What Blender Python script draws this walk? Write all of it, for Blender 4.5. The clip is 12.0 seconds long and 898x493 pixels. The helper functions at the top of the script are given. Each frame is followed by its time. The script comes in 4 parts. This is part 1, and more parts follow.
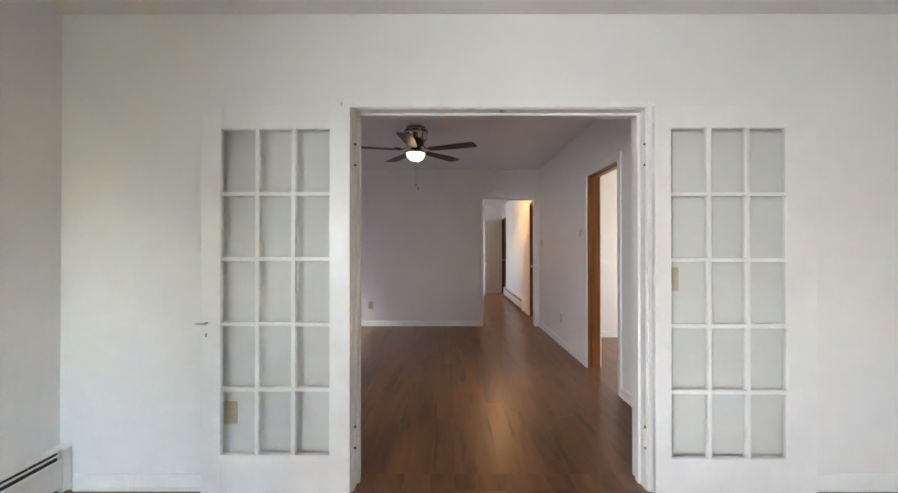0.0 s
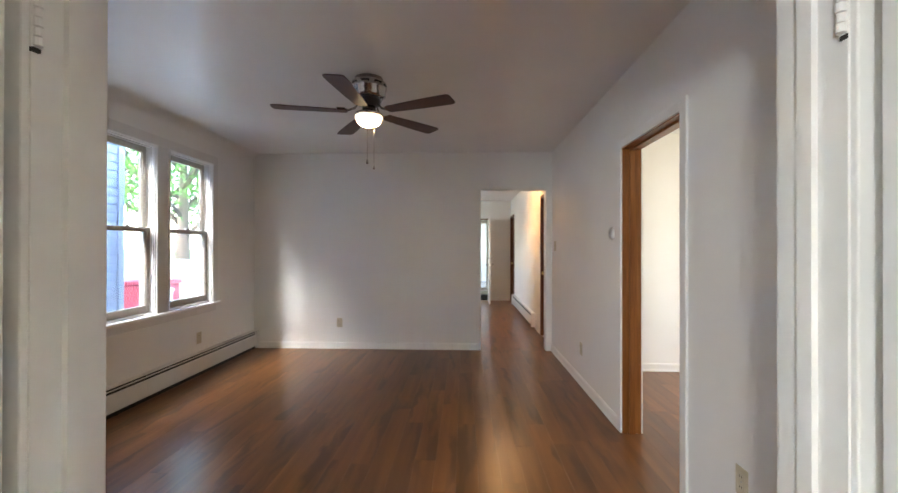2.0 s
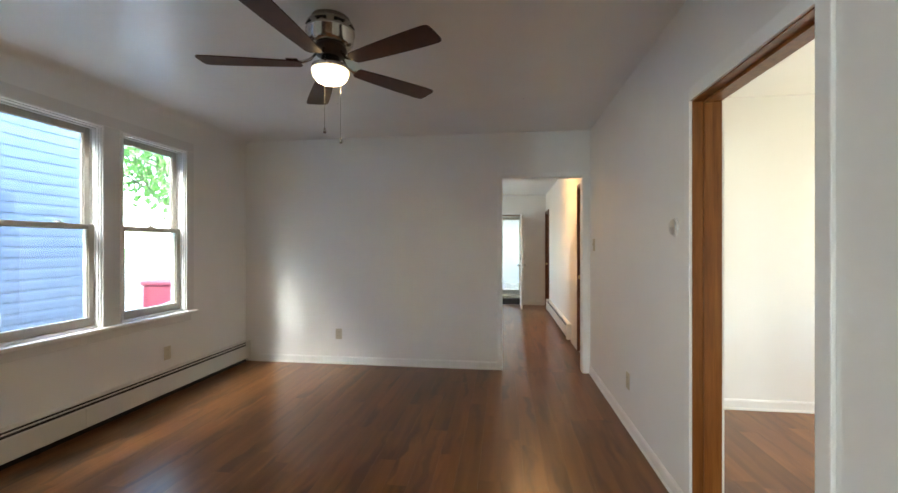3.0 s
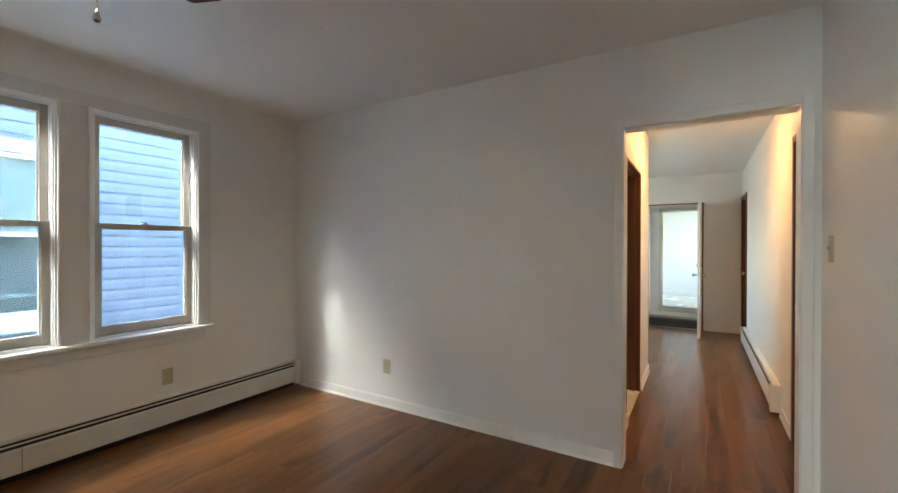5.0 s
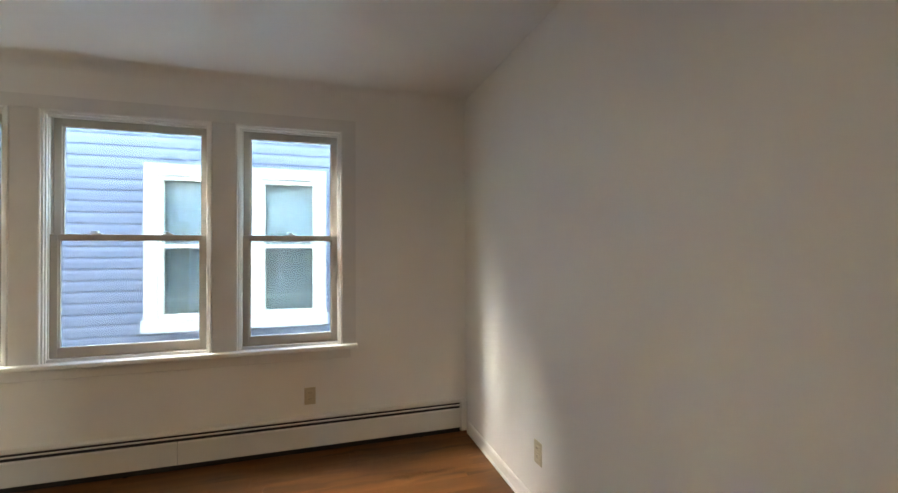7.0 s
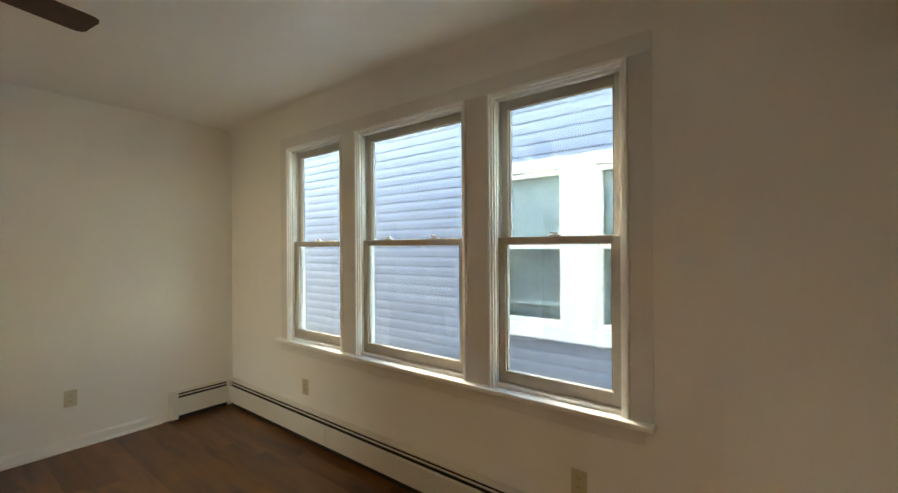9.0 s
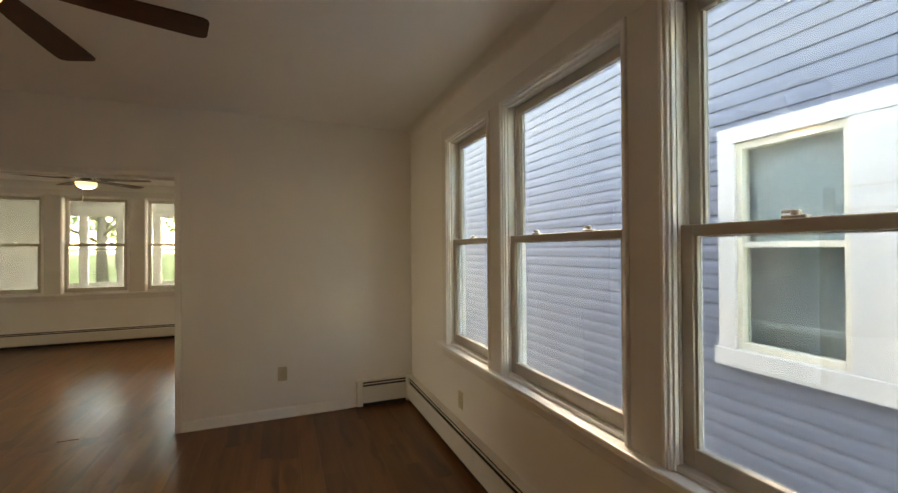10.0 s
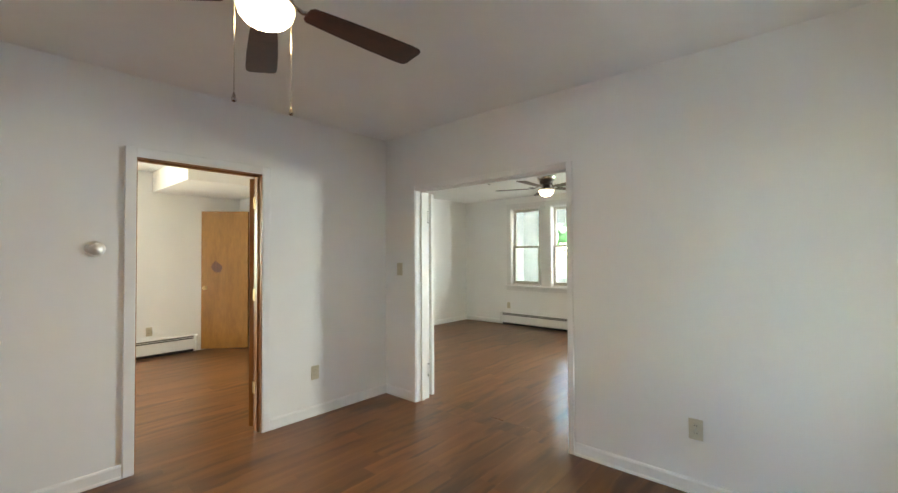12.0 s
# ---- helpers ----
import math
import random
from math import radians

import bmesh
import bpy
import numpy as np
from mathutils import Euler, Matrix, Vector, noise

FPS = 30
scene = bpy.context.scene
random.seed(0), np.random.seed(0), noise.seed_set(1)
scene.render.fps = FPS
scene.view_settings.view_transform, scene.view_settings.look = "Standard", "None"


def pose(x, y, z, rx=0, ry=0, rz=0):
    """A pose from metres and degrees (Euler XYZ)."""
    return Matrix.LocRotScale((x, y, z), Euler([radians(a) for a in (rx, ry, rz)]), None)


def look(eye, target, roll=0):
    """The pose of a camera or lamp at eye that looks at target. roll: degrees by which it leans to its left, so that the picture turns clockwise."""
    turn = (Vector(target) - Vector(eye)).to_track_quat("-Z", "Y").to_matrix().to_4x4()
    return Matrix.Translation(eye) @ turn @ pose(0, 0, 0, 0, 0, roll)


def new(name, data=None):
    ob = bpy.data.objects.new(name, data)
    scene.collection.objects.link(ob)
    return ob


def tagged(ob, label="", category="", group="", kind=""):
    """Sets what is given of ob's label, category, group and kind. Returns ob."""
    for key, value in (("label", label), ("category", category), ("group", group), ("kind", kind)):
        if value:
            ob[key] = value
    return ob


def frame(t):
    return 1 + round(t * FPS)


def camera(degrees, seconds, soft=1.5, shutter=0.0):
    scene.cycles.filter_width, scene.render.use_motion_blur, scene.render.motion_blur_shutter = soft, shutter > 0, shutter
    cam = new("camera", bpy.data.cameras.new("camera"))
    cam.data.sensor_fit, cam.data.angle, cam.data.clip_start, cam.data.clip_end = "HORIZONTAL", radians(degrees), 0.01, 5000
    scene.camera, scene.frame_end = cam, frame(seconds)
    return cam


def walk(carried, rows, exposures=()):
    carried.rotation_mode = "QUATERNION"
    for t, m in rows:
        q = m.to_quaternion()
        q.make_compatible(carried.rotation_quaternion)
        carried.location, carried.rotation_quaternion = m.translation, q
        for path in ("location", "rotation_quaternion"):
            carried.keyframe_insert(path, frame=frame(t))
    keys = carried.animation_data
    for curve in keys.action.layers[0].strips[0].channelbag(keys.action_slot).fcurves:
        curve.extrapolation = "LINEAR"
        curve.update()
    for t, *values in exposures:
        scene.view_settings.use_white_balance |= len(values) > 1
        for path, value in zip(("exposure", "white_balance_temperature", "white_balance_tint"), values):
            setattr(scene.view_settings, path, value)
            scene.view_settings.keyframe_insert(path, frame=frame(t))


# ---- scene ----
cam = camera(94.3, 12.0)
PATH = [
    (0, (0.458, 0.148, 1.243), (0.456, 2.148, 1.254), 0.0),
    (0.5, (0.501, 0.466, 1.247), (0.498, 2.466, 1.259), 0.0),
    (1, (0.596, 0.795, 1.267), (0.587, 2.795, 1.279), 0.0),
    (1.5, (0.661, 1.125, 1.289), (0.633, 3.124, 1.3), 0.0),
    (2, (0.791, 1.536, 1.299), (0.719, 3.535, 1.306), 0.1),
    (2.5, (0.895, 1.96, 1.304), (0.751, 3.955, 1.307), 0.0),
    (4.5, (1.361, 3.749, 1.329), (0.55, 5.578, 1.322), 0.3),
    (5, (1.397, 4.178, 1.335), (0.365, 5.891, 1.329), 0.2),
    (5.5, (1.418, 4.587, 1.363), (0.151, 6.134, 1.364), 0.1),
    (6, (1.364, 4.98, 1.399), (-0.136, 6.302, 1.393), 0.2),
    (6.5, (1.29, 5.391, 1.377), (-0.441, 6.394, 1.391), -0.0),
    (7, (1.098, 5.799, 1.368), (-0.815, 6.384, 1.386), -0.2),
    (9, (-0.111, 6.405, 1.425), (-1.693, 5.181, 1.427), -0.4),
    (9.5, (-0.471, 6.334, 1.401), (-1.688, 4.746, 1.411), -0.4),
    (10, (-0.807, 6.232, 1.401), (-1.549, 4.375, 1.415), -0.4),
    (10.5, (-1.076, 6.012, 1.432), (-1.316, 4.027, 1.431), -0.6),
    (11, (-1.283, 5.773, 1.442), (-0.975, 3.797, 1.444), -0.7),
    (11.5, (-1.368, 5.48, 1.356), (-0.499, 3.679, 1.405), -0.5),
    (12, (-1.331, 5.174, 1.367), (-0.009, 3.673, 1.406), -0.3),
]
EXPOSE = [(0, 6.28, 6500, 13), (1.0, 6.28, 6550, 15), (1.5, 6.5, 6700, 14), (2.0, 6.52, 6700, 9), (2.5, 6.53, 6700, 4), (4.5, 6.48, 6600, 1), (5.5, 6.5, 6900, 0), (6.5, 6.5, 7100, -2), (7.0, 6.42, 7500, 4),
          (9.0, 6.12, 9300, 2), (9.5, 5.85, 10000, 6), (10.0, 5.48, 10800, 11), (10.5, 5.62, 11500, 11), (11.0, 5.75, 11200, 11), (11.5, 6.28, 9200, 10), (12, 6.9, 6800, 0)]
walk(cam, [(t, look(eye, target, roll)) for t, eye, target, roll in PATH], EXPOSE)

# ---- world, sun, lamps ----
SUN_WAY = Vector((0.45, 1.0, -0.98)).normalized()
world = bpy.data.worlds.new("sky")
scene.world = world
world.use_nodes = True
wn = world.node_tree.nodes
sky = wn.new("ShaderNodeTexSky")
sky.sky_type = "NISHITA"
sky.sun_disc = False
sky.sun_elevation = radians(41.8)
sky.sun_rotation = radians(204.2)
sky.air_density, sky.dust_density, sky.ozone_density = 1.0, 1.0, 1.0
world.node_tree.links.new(sky.outputs[0], wn["Background"].inputs[0])
wn["Background"].inputs[1].default_value = 0.15

sun_data = bpy.data.lights.new("sun", "SUN")
sun_data.energy, sun_data.angle, sun_data.color = 0.038, radians(9), (0.97, 0.985, 1.0)
sun = new("sun", sun_data)
sun.matrix_world = look((-8, -20, 20), Vector((-8, -20, 20)) + SUN_WAY)


def area(name, eye, target, w, h, watts, colour):
    """An added area lamp in place of daylight whose source is out of view."""
    d = bpy.data.lights.new(name, "AREA")
    d.shape, d.size, d.size_y, d.energy, d.color = "RECTANGLE", w, h, watts, colour
    ob = new(name, d)
    ob.matrix_world = look(eye, target)
    return ob


DAY = (0.93, 0.97, 1.0)
# fill lamp added at the porch's west end, where no window is built
area("fill_porch", (-1.6, -3.05, 1.5), (1, -3.05, 1.4), 1.9, 1.4, 7.4, DAY)
# lamps behind assumed, unseen windows brighten these rooms; the bedroom's is tinted warm
area("daylight_bedroom", (5.62, 4.95, 1.45), (3, 4.6, 1.2), 1.1, 1.3, 1.2, (1.0, 0.90, 0.76))
area("daylight_kitchen", (-1.70, 10.4, 1.5), (0.5, 10.4, 1.2), 1.2, 1.1, 0.35, DAY)
area("daylight_back_porch", (2.68, 13.6, 1.6), (0.8, 13.6, 1.3), 1.2, 1.2, 0.36, DAY)


# ---- materials ----
def material(name, rough=0.5, metal=0.0):
    m = bpy.data.materials.new(name)
    m.use_nodes = True
    b = m.node_tree.nodes["Principled BSDF"]
    b.inputs["Roughness"].default_value, b.inputs["Metallic"].default_value = rough, metal
    return m, m.node_tree.nodes, m.node_tree.links, b


def coords(nodes, links, scale=(1, 1, 1), shift=None):
    g = nodes.new("ShaderNodeNewGeometry")
    v = nodes.new("ShaderNodeVectorMath")
    v.operation = "MULTIPLY"
    v.inputs[1].default_value = scale
    links.new(g.outputs["Position"], v.inputs[0])
    if shift is None:
        return v.outputs[0]
    a = nodes.new("ShaderNodeVectorMath")
    a.operation = "ADD"
    links.new(v.outputs[0], a.inputs[0])
    links.new(shift, a.inputs[1])
    return a.outputs[0]


def noise_tex(nodes, links, vec, scale, detail=3.0, rough=0.55):
    n = nodes.new("ShaderNodeTexNoise")
    n.inputs["Scale"].default_value, n.inputs["Detail"].default_value, n.inputs["Roughness"].default_value = scale, detail, rough
    links.new(vec, n.inputs["Vector"])
    return n.outputs["Fac"]


def ramp(nodes, links, fac, stops):
    r = nodes.new("ShaderNodeValToRGB")
    el = r.color_ramp.elements
    while len(el) < len(stops):
        el.new(0.5)
    for e, (p, c) in zip(el, stops):
        e.position, e.color = p, (*c, 1)
    links.new(fac, r.inputs[0])
    return r.outputs[0]


def mixed(nodes, links, fac, a, b, mode="MIX"):
    m = nodes.new("ShaderNodeMix")
    m.data_type, m.blend_type = "RGBA", mode
    for sock, v in ((m.inputs[0], fac), (m.inputs[6], a), (m.inputs[7], b)):
        if isinstance(v, (int, float)):
            sock.default_value = v
        elif isinstance(v, tuple):
            sock.default_value = (*v, 1)
        else:
            links.new(v, sock)
    return m.outputs[2]


def bump(nodes, links, b, height, strength, dist=0.002):
    n = nodes.new("ShaderNodeBump")
    n.inputs["Strength"].default_value, n.inputs["Distance"].default_value = strength, dist
    links.new(height, n.inputs["Height"])
    links.new(n.outputs[0], b.inputs["Normal"])


def paint(name, colour, rough=0.5, vary=0.05, grain=260.0, relief=0.12, broad=1.3):
    """Rolled or brushed paint: faint broad unevenness, fine stipple."""
    m, n, l, b = material(name, rough)
    p = coords(n, l)
    big = noise_tex(n, l, p, broad, 4)
    lo, hi = tuple(c * (1 - vary) for c in colour), tuple(min(1, c * (1 + vary)) for c in colour)
    l.new(ramp(n, l, big, [(0.3, lo), (0.7, hi)]), b.inputs["Base Color"])
    fine = noise_tex(n, l, p, grain, 2)
    mr = n.new("ShaderNodeMapRange")
    mr.inputs["To Min"].default_value, mr.inputs["To Max"].default_value = rough - 0.06, rough + 0.08
    l.new(noise_tex(n, l, p, 5.0, 3), mr.inputs["Value"])
    l.new(mr.outputs[0], b.inputs["Roughness"])
    bump(n, l, b, fine, relief, 0.001)
    return m


def wood_floor():
    m, n, l, b = material("hickory_floor", 0.3)
    info = n.new("ShaderNodeObjectInfo")
    sh = n.new("ShaderNodeVectorMath")
    sh.operation = "MULTIPLY"
    sh.inputs[1].default_value = (7.0, 31.0, 3.0)
    l.new(info.outputs["Random"], sh.inputs[0])
    streak = noise_tex(n, l, coords(n, l, (11.0, 0.9, 1.0), sh.outputs[0]), 1.3, 2, 0.45)
    fine = noise_tex(n, l, coords(n, l, (60.0, 0.9, 1.0), sh.outputs[0]), 2.5, 2, 0.5)
    warp = noise_tex(n, l, coords(n, l, (3.0, 2.2, 1.0)), 1.6, 2, 0.5)
    bend = n.new("ShaderNodeCombineXYZ")
    l.new(warp, bend.inputs[0])
    sway = n.new("ShaderNodeVectorMath")
    sway.operation = "MULTIPLY_ADD"
    sway.inputs[1].default_value = (1.2, 0.0, 0.0)
    l.new(bend.outputs[0], sway.inputs[0])
    l.new(sh.outputs[0], sway.inputs[2])
    dark = noise_tex(n, l, coords(n, l, (10.5, 1.15, 1.0), sway.outputs[0]), 1.0, 2, 0.45)
    patch = noise_tex(n, l, coords(n, l, (1.0, 0.5, 1.0)), 1.1, 3)
    base = ramp(n, l, streak, [(0.28, (0.132, 0.053, 0.018)), (0.5, (0.170, 0.070, 0.024)), (0.74, (0.222, 0.097, 0.035))])
    tone = ramp(n, l, info.outputs["Random"], [(0.0, (0.80, 0.79, 0.78)), (0.5, (0.98, 0.98, 0.975)), (1.0, (1.14, 1.13, 1.12))])
    col = mixed(n, l, 1.0, base, tone, "MULTIPLY")
    col = mixed(n, l, 1.0, col, ramp(n, l, fine, [(0.3, (0.96, 0.955, 0.95)), (0.65, (1.02, 1.02, 1.02))]), "MULTIPLY")
    col = mixed(n, l, 1.0, col, ramp(n, l, patch, [(0.3, (0.93, 0.92, 0.91)), (0.7, (1.05, 1.05, 1.05))]), "MULTIPLY")
    col = mixed(n, l, ramp(n, l, dark, [(0.55, (0, 0, 0)), (0.68, (0.80, 0.80, 0.80))]), col, (0.062, 0.026, 0.012))
    l.new(col, b.inputs["Base Color"])
    mr = n.new("ShaderNodeMapRange")
    mr.inputs["To Min"].default_value, mr.inputs["To Max"].default_value = 0.27, 0.29
    l.new(streak, mr.inputs["Value"])
    l.new(mr.outputs[0], b.inputs["Roughness"])
    b.inputs["Specular IOR Level"].default_value = 0.38
    bump(n, l, b, patch, 0.05, 0.002)
    return m


def stained_wood(name, lo, mid, hi, along=(14, 14, 0.8), rough=0.35):
    m, n, l, b = material(name, rough)
    g = noise_tex(n, l, coords(n, l, along), 2.4, 5, 0.6)
    f = noise_tex(n, l, coords(n, l, tuple(a * 6 for a in along)), 2.0, 3)
    col = ramp(n, l, g, [(0.25, lo), (0.5, mid), (0.8, hi)])
    col = mixed(n, l, 1.0, col, ramp(n, l, f, [(0.3, (0.85, 0.83, 0.8)), (0.7, (1.05, 1.05, 1.05))]), "MULTIPLY")
    l.new(col, b.inputs["Base Color"])
    bump(n, l, b, f, 0.08, 0.001)
    return m


def metal_mat(name, colour, rough):
    m, n, l, b = material(name, rough, 1.0)
    g = noise_tex(n, l, coords(n, l, (4, 4, 120)), 6.0, 2)
    l.new(ramp(n, l, g, [(0.3, tuple(c * 0.9 for c in colour)), (0.7, colour)]), b.inputs["Base Color"])
    return m


def glass_mat(name, colour=(1, 1, 1), rough=0.0):
    m, n, l, b = material(name, rough)
    n.remove(b)
    tr, gl, mx, fr = n.new("ShaderNodeBsdfTransparent"), n.new("ShaderNodeBsdfGlossy"), n.new("ShaderNodeMixShader"), n.new("ShaderNodeLayerWeight")
    pw, ma = n.new("ShaderNodeMath"), n.new("ShaderNodeMath")
    pw.operation, ma.operation = "POWER", "MULTIPLY_ADD"
    pw.inputs[1].default_value, ma.inputs[1].default_value, ma.inputs[2].default_value = 5.0, 0.9, 0.035
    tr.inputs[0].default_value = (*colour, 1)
    gl.inputs["Roughness"].default_value = 0.01
    fr.inputs[0].default_value = 0.5
    l.new(fr.outputs["Facing"], pw.inputs[0])
    l.new(pw.outputs[0], ma.inputs[0])
    l.new(ma.outputs[0], mx.inputs[0])
    l.new(tr.outputs[0], mx.inputs[1])
    l.new(gl.outputs[0], mx.inputs[2])
    l.new(mx.outputs[0], n["Material Output"].inputs[0])
    return m


def glow(name, colour, core, edge, radius):
    """Lit opal glass, brightest where the bulb sits behind it."""
    m, n, l, b = material(name, 0.3)
    b.inputs["Base Color"].default_value = (0.80, 0.66, 0.42, 1)
    b.inputs["Emission Color"].default_value = (*colour, 1)
    tc, flat, ln, mr = n.new("ShaderNodeTexCoord"), n.new("ShaderNodeVectorMath"), n.new("ShaderNodeVectorMath"), n.new("ShaderNodeMapRange")
    flat.operation, ln.operation, mr.interpolation_type = "MULTIPLY", "LENGTH", "SMOOTHSTEP"
    flat.inputs[1].default_value = (1, 1, 0)
    mr.inputs["From Min"].default_value, mr.inputs["From Max"].default_value = radius * 0.1, radius * 0.92
    mr.inputs["To Min"].default_value, mr.inputs["To Max"].default_value = core, edge
    l.new(tc.outputs["Object"], flat.inputs[0])
    l.new(flat.outputs[0], ln.inputs[0])
    l.new(ln.outputs["Value"], mr.inputs["Value"])
    l.new(mr.outputs[0], b.inputs["Emission Strength"])
    return m


def plain(name, colour, rough=0.5, vary=0.12, scale=8.0, relief=0.1):
    return paint(name, colour, rough, vary, 120.0, relief, scale)


WALL = paint("wall_paint", (0.87, 0.862, 0.836), 0.5, 0.02)
CEIL = paint("ceiling_paint", (0.87, 0.86, 0.84), 0.30, 0.03, 90, 0.10)
TRIM = paint("trim_paint", (0.88, 0.875, 0.855), 0.32, 0.03, 60, 0.06, 6)
CASE = paint("casing_paint", (0.78, 0.77, 0.745), 0.4, 0.03, 80, 0.06, 5)
VINYL = paint("window_vinyl", (0.47, 0.44, 0.385), 0.35, 0.04, 60, 0.03, 8)
ENAMEL = paint("heater_enamel", (0.76, 0.75, 0.71), 0.3, 0.03, 40, 0.04, 5)
# near-black that paints the shade inside slots, holes and heaters
DARK = plain("dark_recess", (0.02, 0.019, 0.018), 0.6)
FLOOR = wood_floor()
SUBFLOOR = plain("subfloor", (0.035, 0.018, 0.010), 0.8)
JAMB = stained_wood("honey_jamb", (0.17, 0.058, 0.012), (0.27, 0.100, 0.022), (0.36, 0.150, 0.040))
BROWN = stained_wood("brown_door_wood", (0.09, 0.03, 0.012), (0.15, 0.05, 0.02), (0.22, 0.085, 0.035))
BIRCH = stained_wood("birch_door", (0.31, 0.137, 0.024), (0.39, 0.183, 0.034), (0.46, 0.235, 0.050), (3, 3, 0.7))
BLADE = stained_wood("walnut_blade", (0.030, 0.008, 0.005), (0.052, 0.014, 0.008), (0.078, 0.023, 0.013), (6, 6, 6), 0.42)
NICKEL = metal_mat("brushed_nickel", (0.55, 0.52, 0.48), 0.16)
SATIN = metal_mat("satin_silver", (0.78, 0.77, 0.75), 0.5)
BRONZE = plain("dark_motor", (0.05, 0.035, 0.028), 0.35)
BRASS = metal_mat("brass", (0.80, 0.62, 0.30), 0.3)
STEEL = metal_mat("worn_steel", (0.55, 0.54, 0.52), 0.35)
IVORY = plain("ivory_plastic", (0.60, 0.54, 0.40), 0.4, 0.05)
WHITEPL = plain("white_plastic", (0.75, 0.74, 0.71), 0.4, 0.04)
GLASS = glass_mat("window_glass", (0.965, 0.985, 0.98))
FRENCH = glass_mat("old_door_glass", (0.93, 0.938, 0.935))
# tinted to half so the outdoors looks less bright against the rooms
DIMMED = glass_mat("dimmed_glazing", (0.50, 0.51, 0.51))
BOWL = glow("lit_opal_bowl", (1.0, 0.70, 0.38), 2.6, 0.05, 0.098)
DOME = glow("lit_hall_dome", (1.0, 0.53, 0.22), 3.4, 0.45, 0.128)
SIDING = plain("blue_vinyl_siding", (0.150, 0.172, 0.230), 0.5, 0.05, 1.2, 0.01)
WHITEOUT = plain("white_exterior_trim", (0.60, 0.60, 0.59), 0.45, 0.04, 3)
CREAM = plain("cream_sash", (0.74, 0.70, 0.58), 0.45, 0.05)
BLIND = plain("blind_slats", (0.34, 0.40, 0.395), 0.5, 0.05)
# flat grey that stands for the shade of rooms behind windows
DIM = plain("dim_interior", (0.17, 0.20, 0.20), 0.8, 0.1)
CONCRETE = plain("concrete", (0.52, 0.50, 0.44), 0.85, 0.15, 2.0, 0.3)
BEIGE = plain("beige_foundation", (0.36, 0.31, 0.22), 0.85, 0.18, 3.0, 0.3)
PALE = plain("pale_concrete", (0.66, 0.63, 0.56), 0.85, 0.10, 2.0, 0.3)
SHINGLE = plain("roof_shingle", (0.10, 0.10, 0.105), 0.9, 0.25, 6.0, 0.4)
RED = plain("red_plastic", (0.42, 0.06, 0.08), 0.45)
BARK = plain("bark", (0.13, 0.095, 0.07), 0.9, 0.3, 20, 0.5)
LEAF = plain("leaf", (0.10, 0.24, 0.035), 0.6, 0.45, 1.5)
TILE = plain("white_tile", (0.72, 0.71, 0.68), 0.25, 0.05)
BLACKSTEP = plain("black_step", (0.03, 0.03, 0.03), 0.6)


def grass_mat():
    m, n, l, b = material("lawn", 0.9)
    p = coords(n, l)
    c = ramp(n, l, noise_tex(n, l, p, 0.25, 5), [(0.3, (0.055, 0.100, 0.004)), (0.7, (0.100, 0.145, 0.005))])
    c = mixed(n, l, 1.0, c, ramp(n, l, noise_tex(n, l, p, 40, 4), [(0.3, (0.7, 0.7, 0.6)), (0.7, (1.15, 1.15, 1.0))]), "MULTIPLY")
    l.new(c, b.inputs["Base Color"])
    bump(n, l, b, noise_tex(n, l, p, 90, 3), 0.6, 0.02)
    return m


GRASS = grass_mat()


# ---- mesh helpers ----
def box(bm, x0, y0, z0, x1, y1, z1, bevel=0.0):
    r = bmesh.ops.create_cube(bm, size=1.0, matrix=Matrix.LocRotScale(
        ((x0 + x1) / 2, (y0 + y1) / 2, (z0 + z1) / 2), None, (abs(x1 - x0), abs(y1 - y0), abs(z1 - z0))))
    if bevel:
        edges = {e for v in r["verts"] for e in v.link_edges}
        bmesh.ops.bevel(bm, geom=list(edges), offset=bevel, segments=2, affect="EDGES", profile=0.5)
    return bm


def boxed(*dims, bevel=0.0):
    return box(bmesh.new(), *dims, bevel=bevel)


def lathe(profile, steps=32, bm=None, at=(0, 0, 0)):
    """A turned shape from (radius, height) pairs."""
    bm = bm or bmesh.new()
    rings = []
    for r, z in profile:
        if r < 1e-5:
            rings.append([bm.verts.new((at[0], at[1], at[2] + z))])
        else:
            rings.append([bm.verts.new((at[0] + r * math.cos(2 * math.pi * k / steps), at[1] + r * math.sin(2 * math.pi * k / steps), at[2] + z)) for k in range(steps)])
    for a, b in zip(rings, rings[1:]):
        for k in range(steps):
            k2 = (k + 1) % steps
            vs = [a[k % len(a)], a[k2 % len(a)], b[k2 % len(b)], b[k % len(b)]]
            vs = list(dict.fromkeys(vs))
            if len(vs) > 2:
                bm.faces.new(vs)
    bmesh.ops.recalc_face_normals(bm, faces=bm.faces)
    return bm


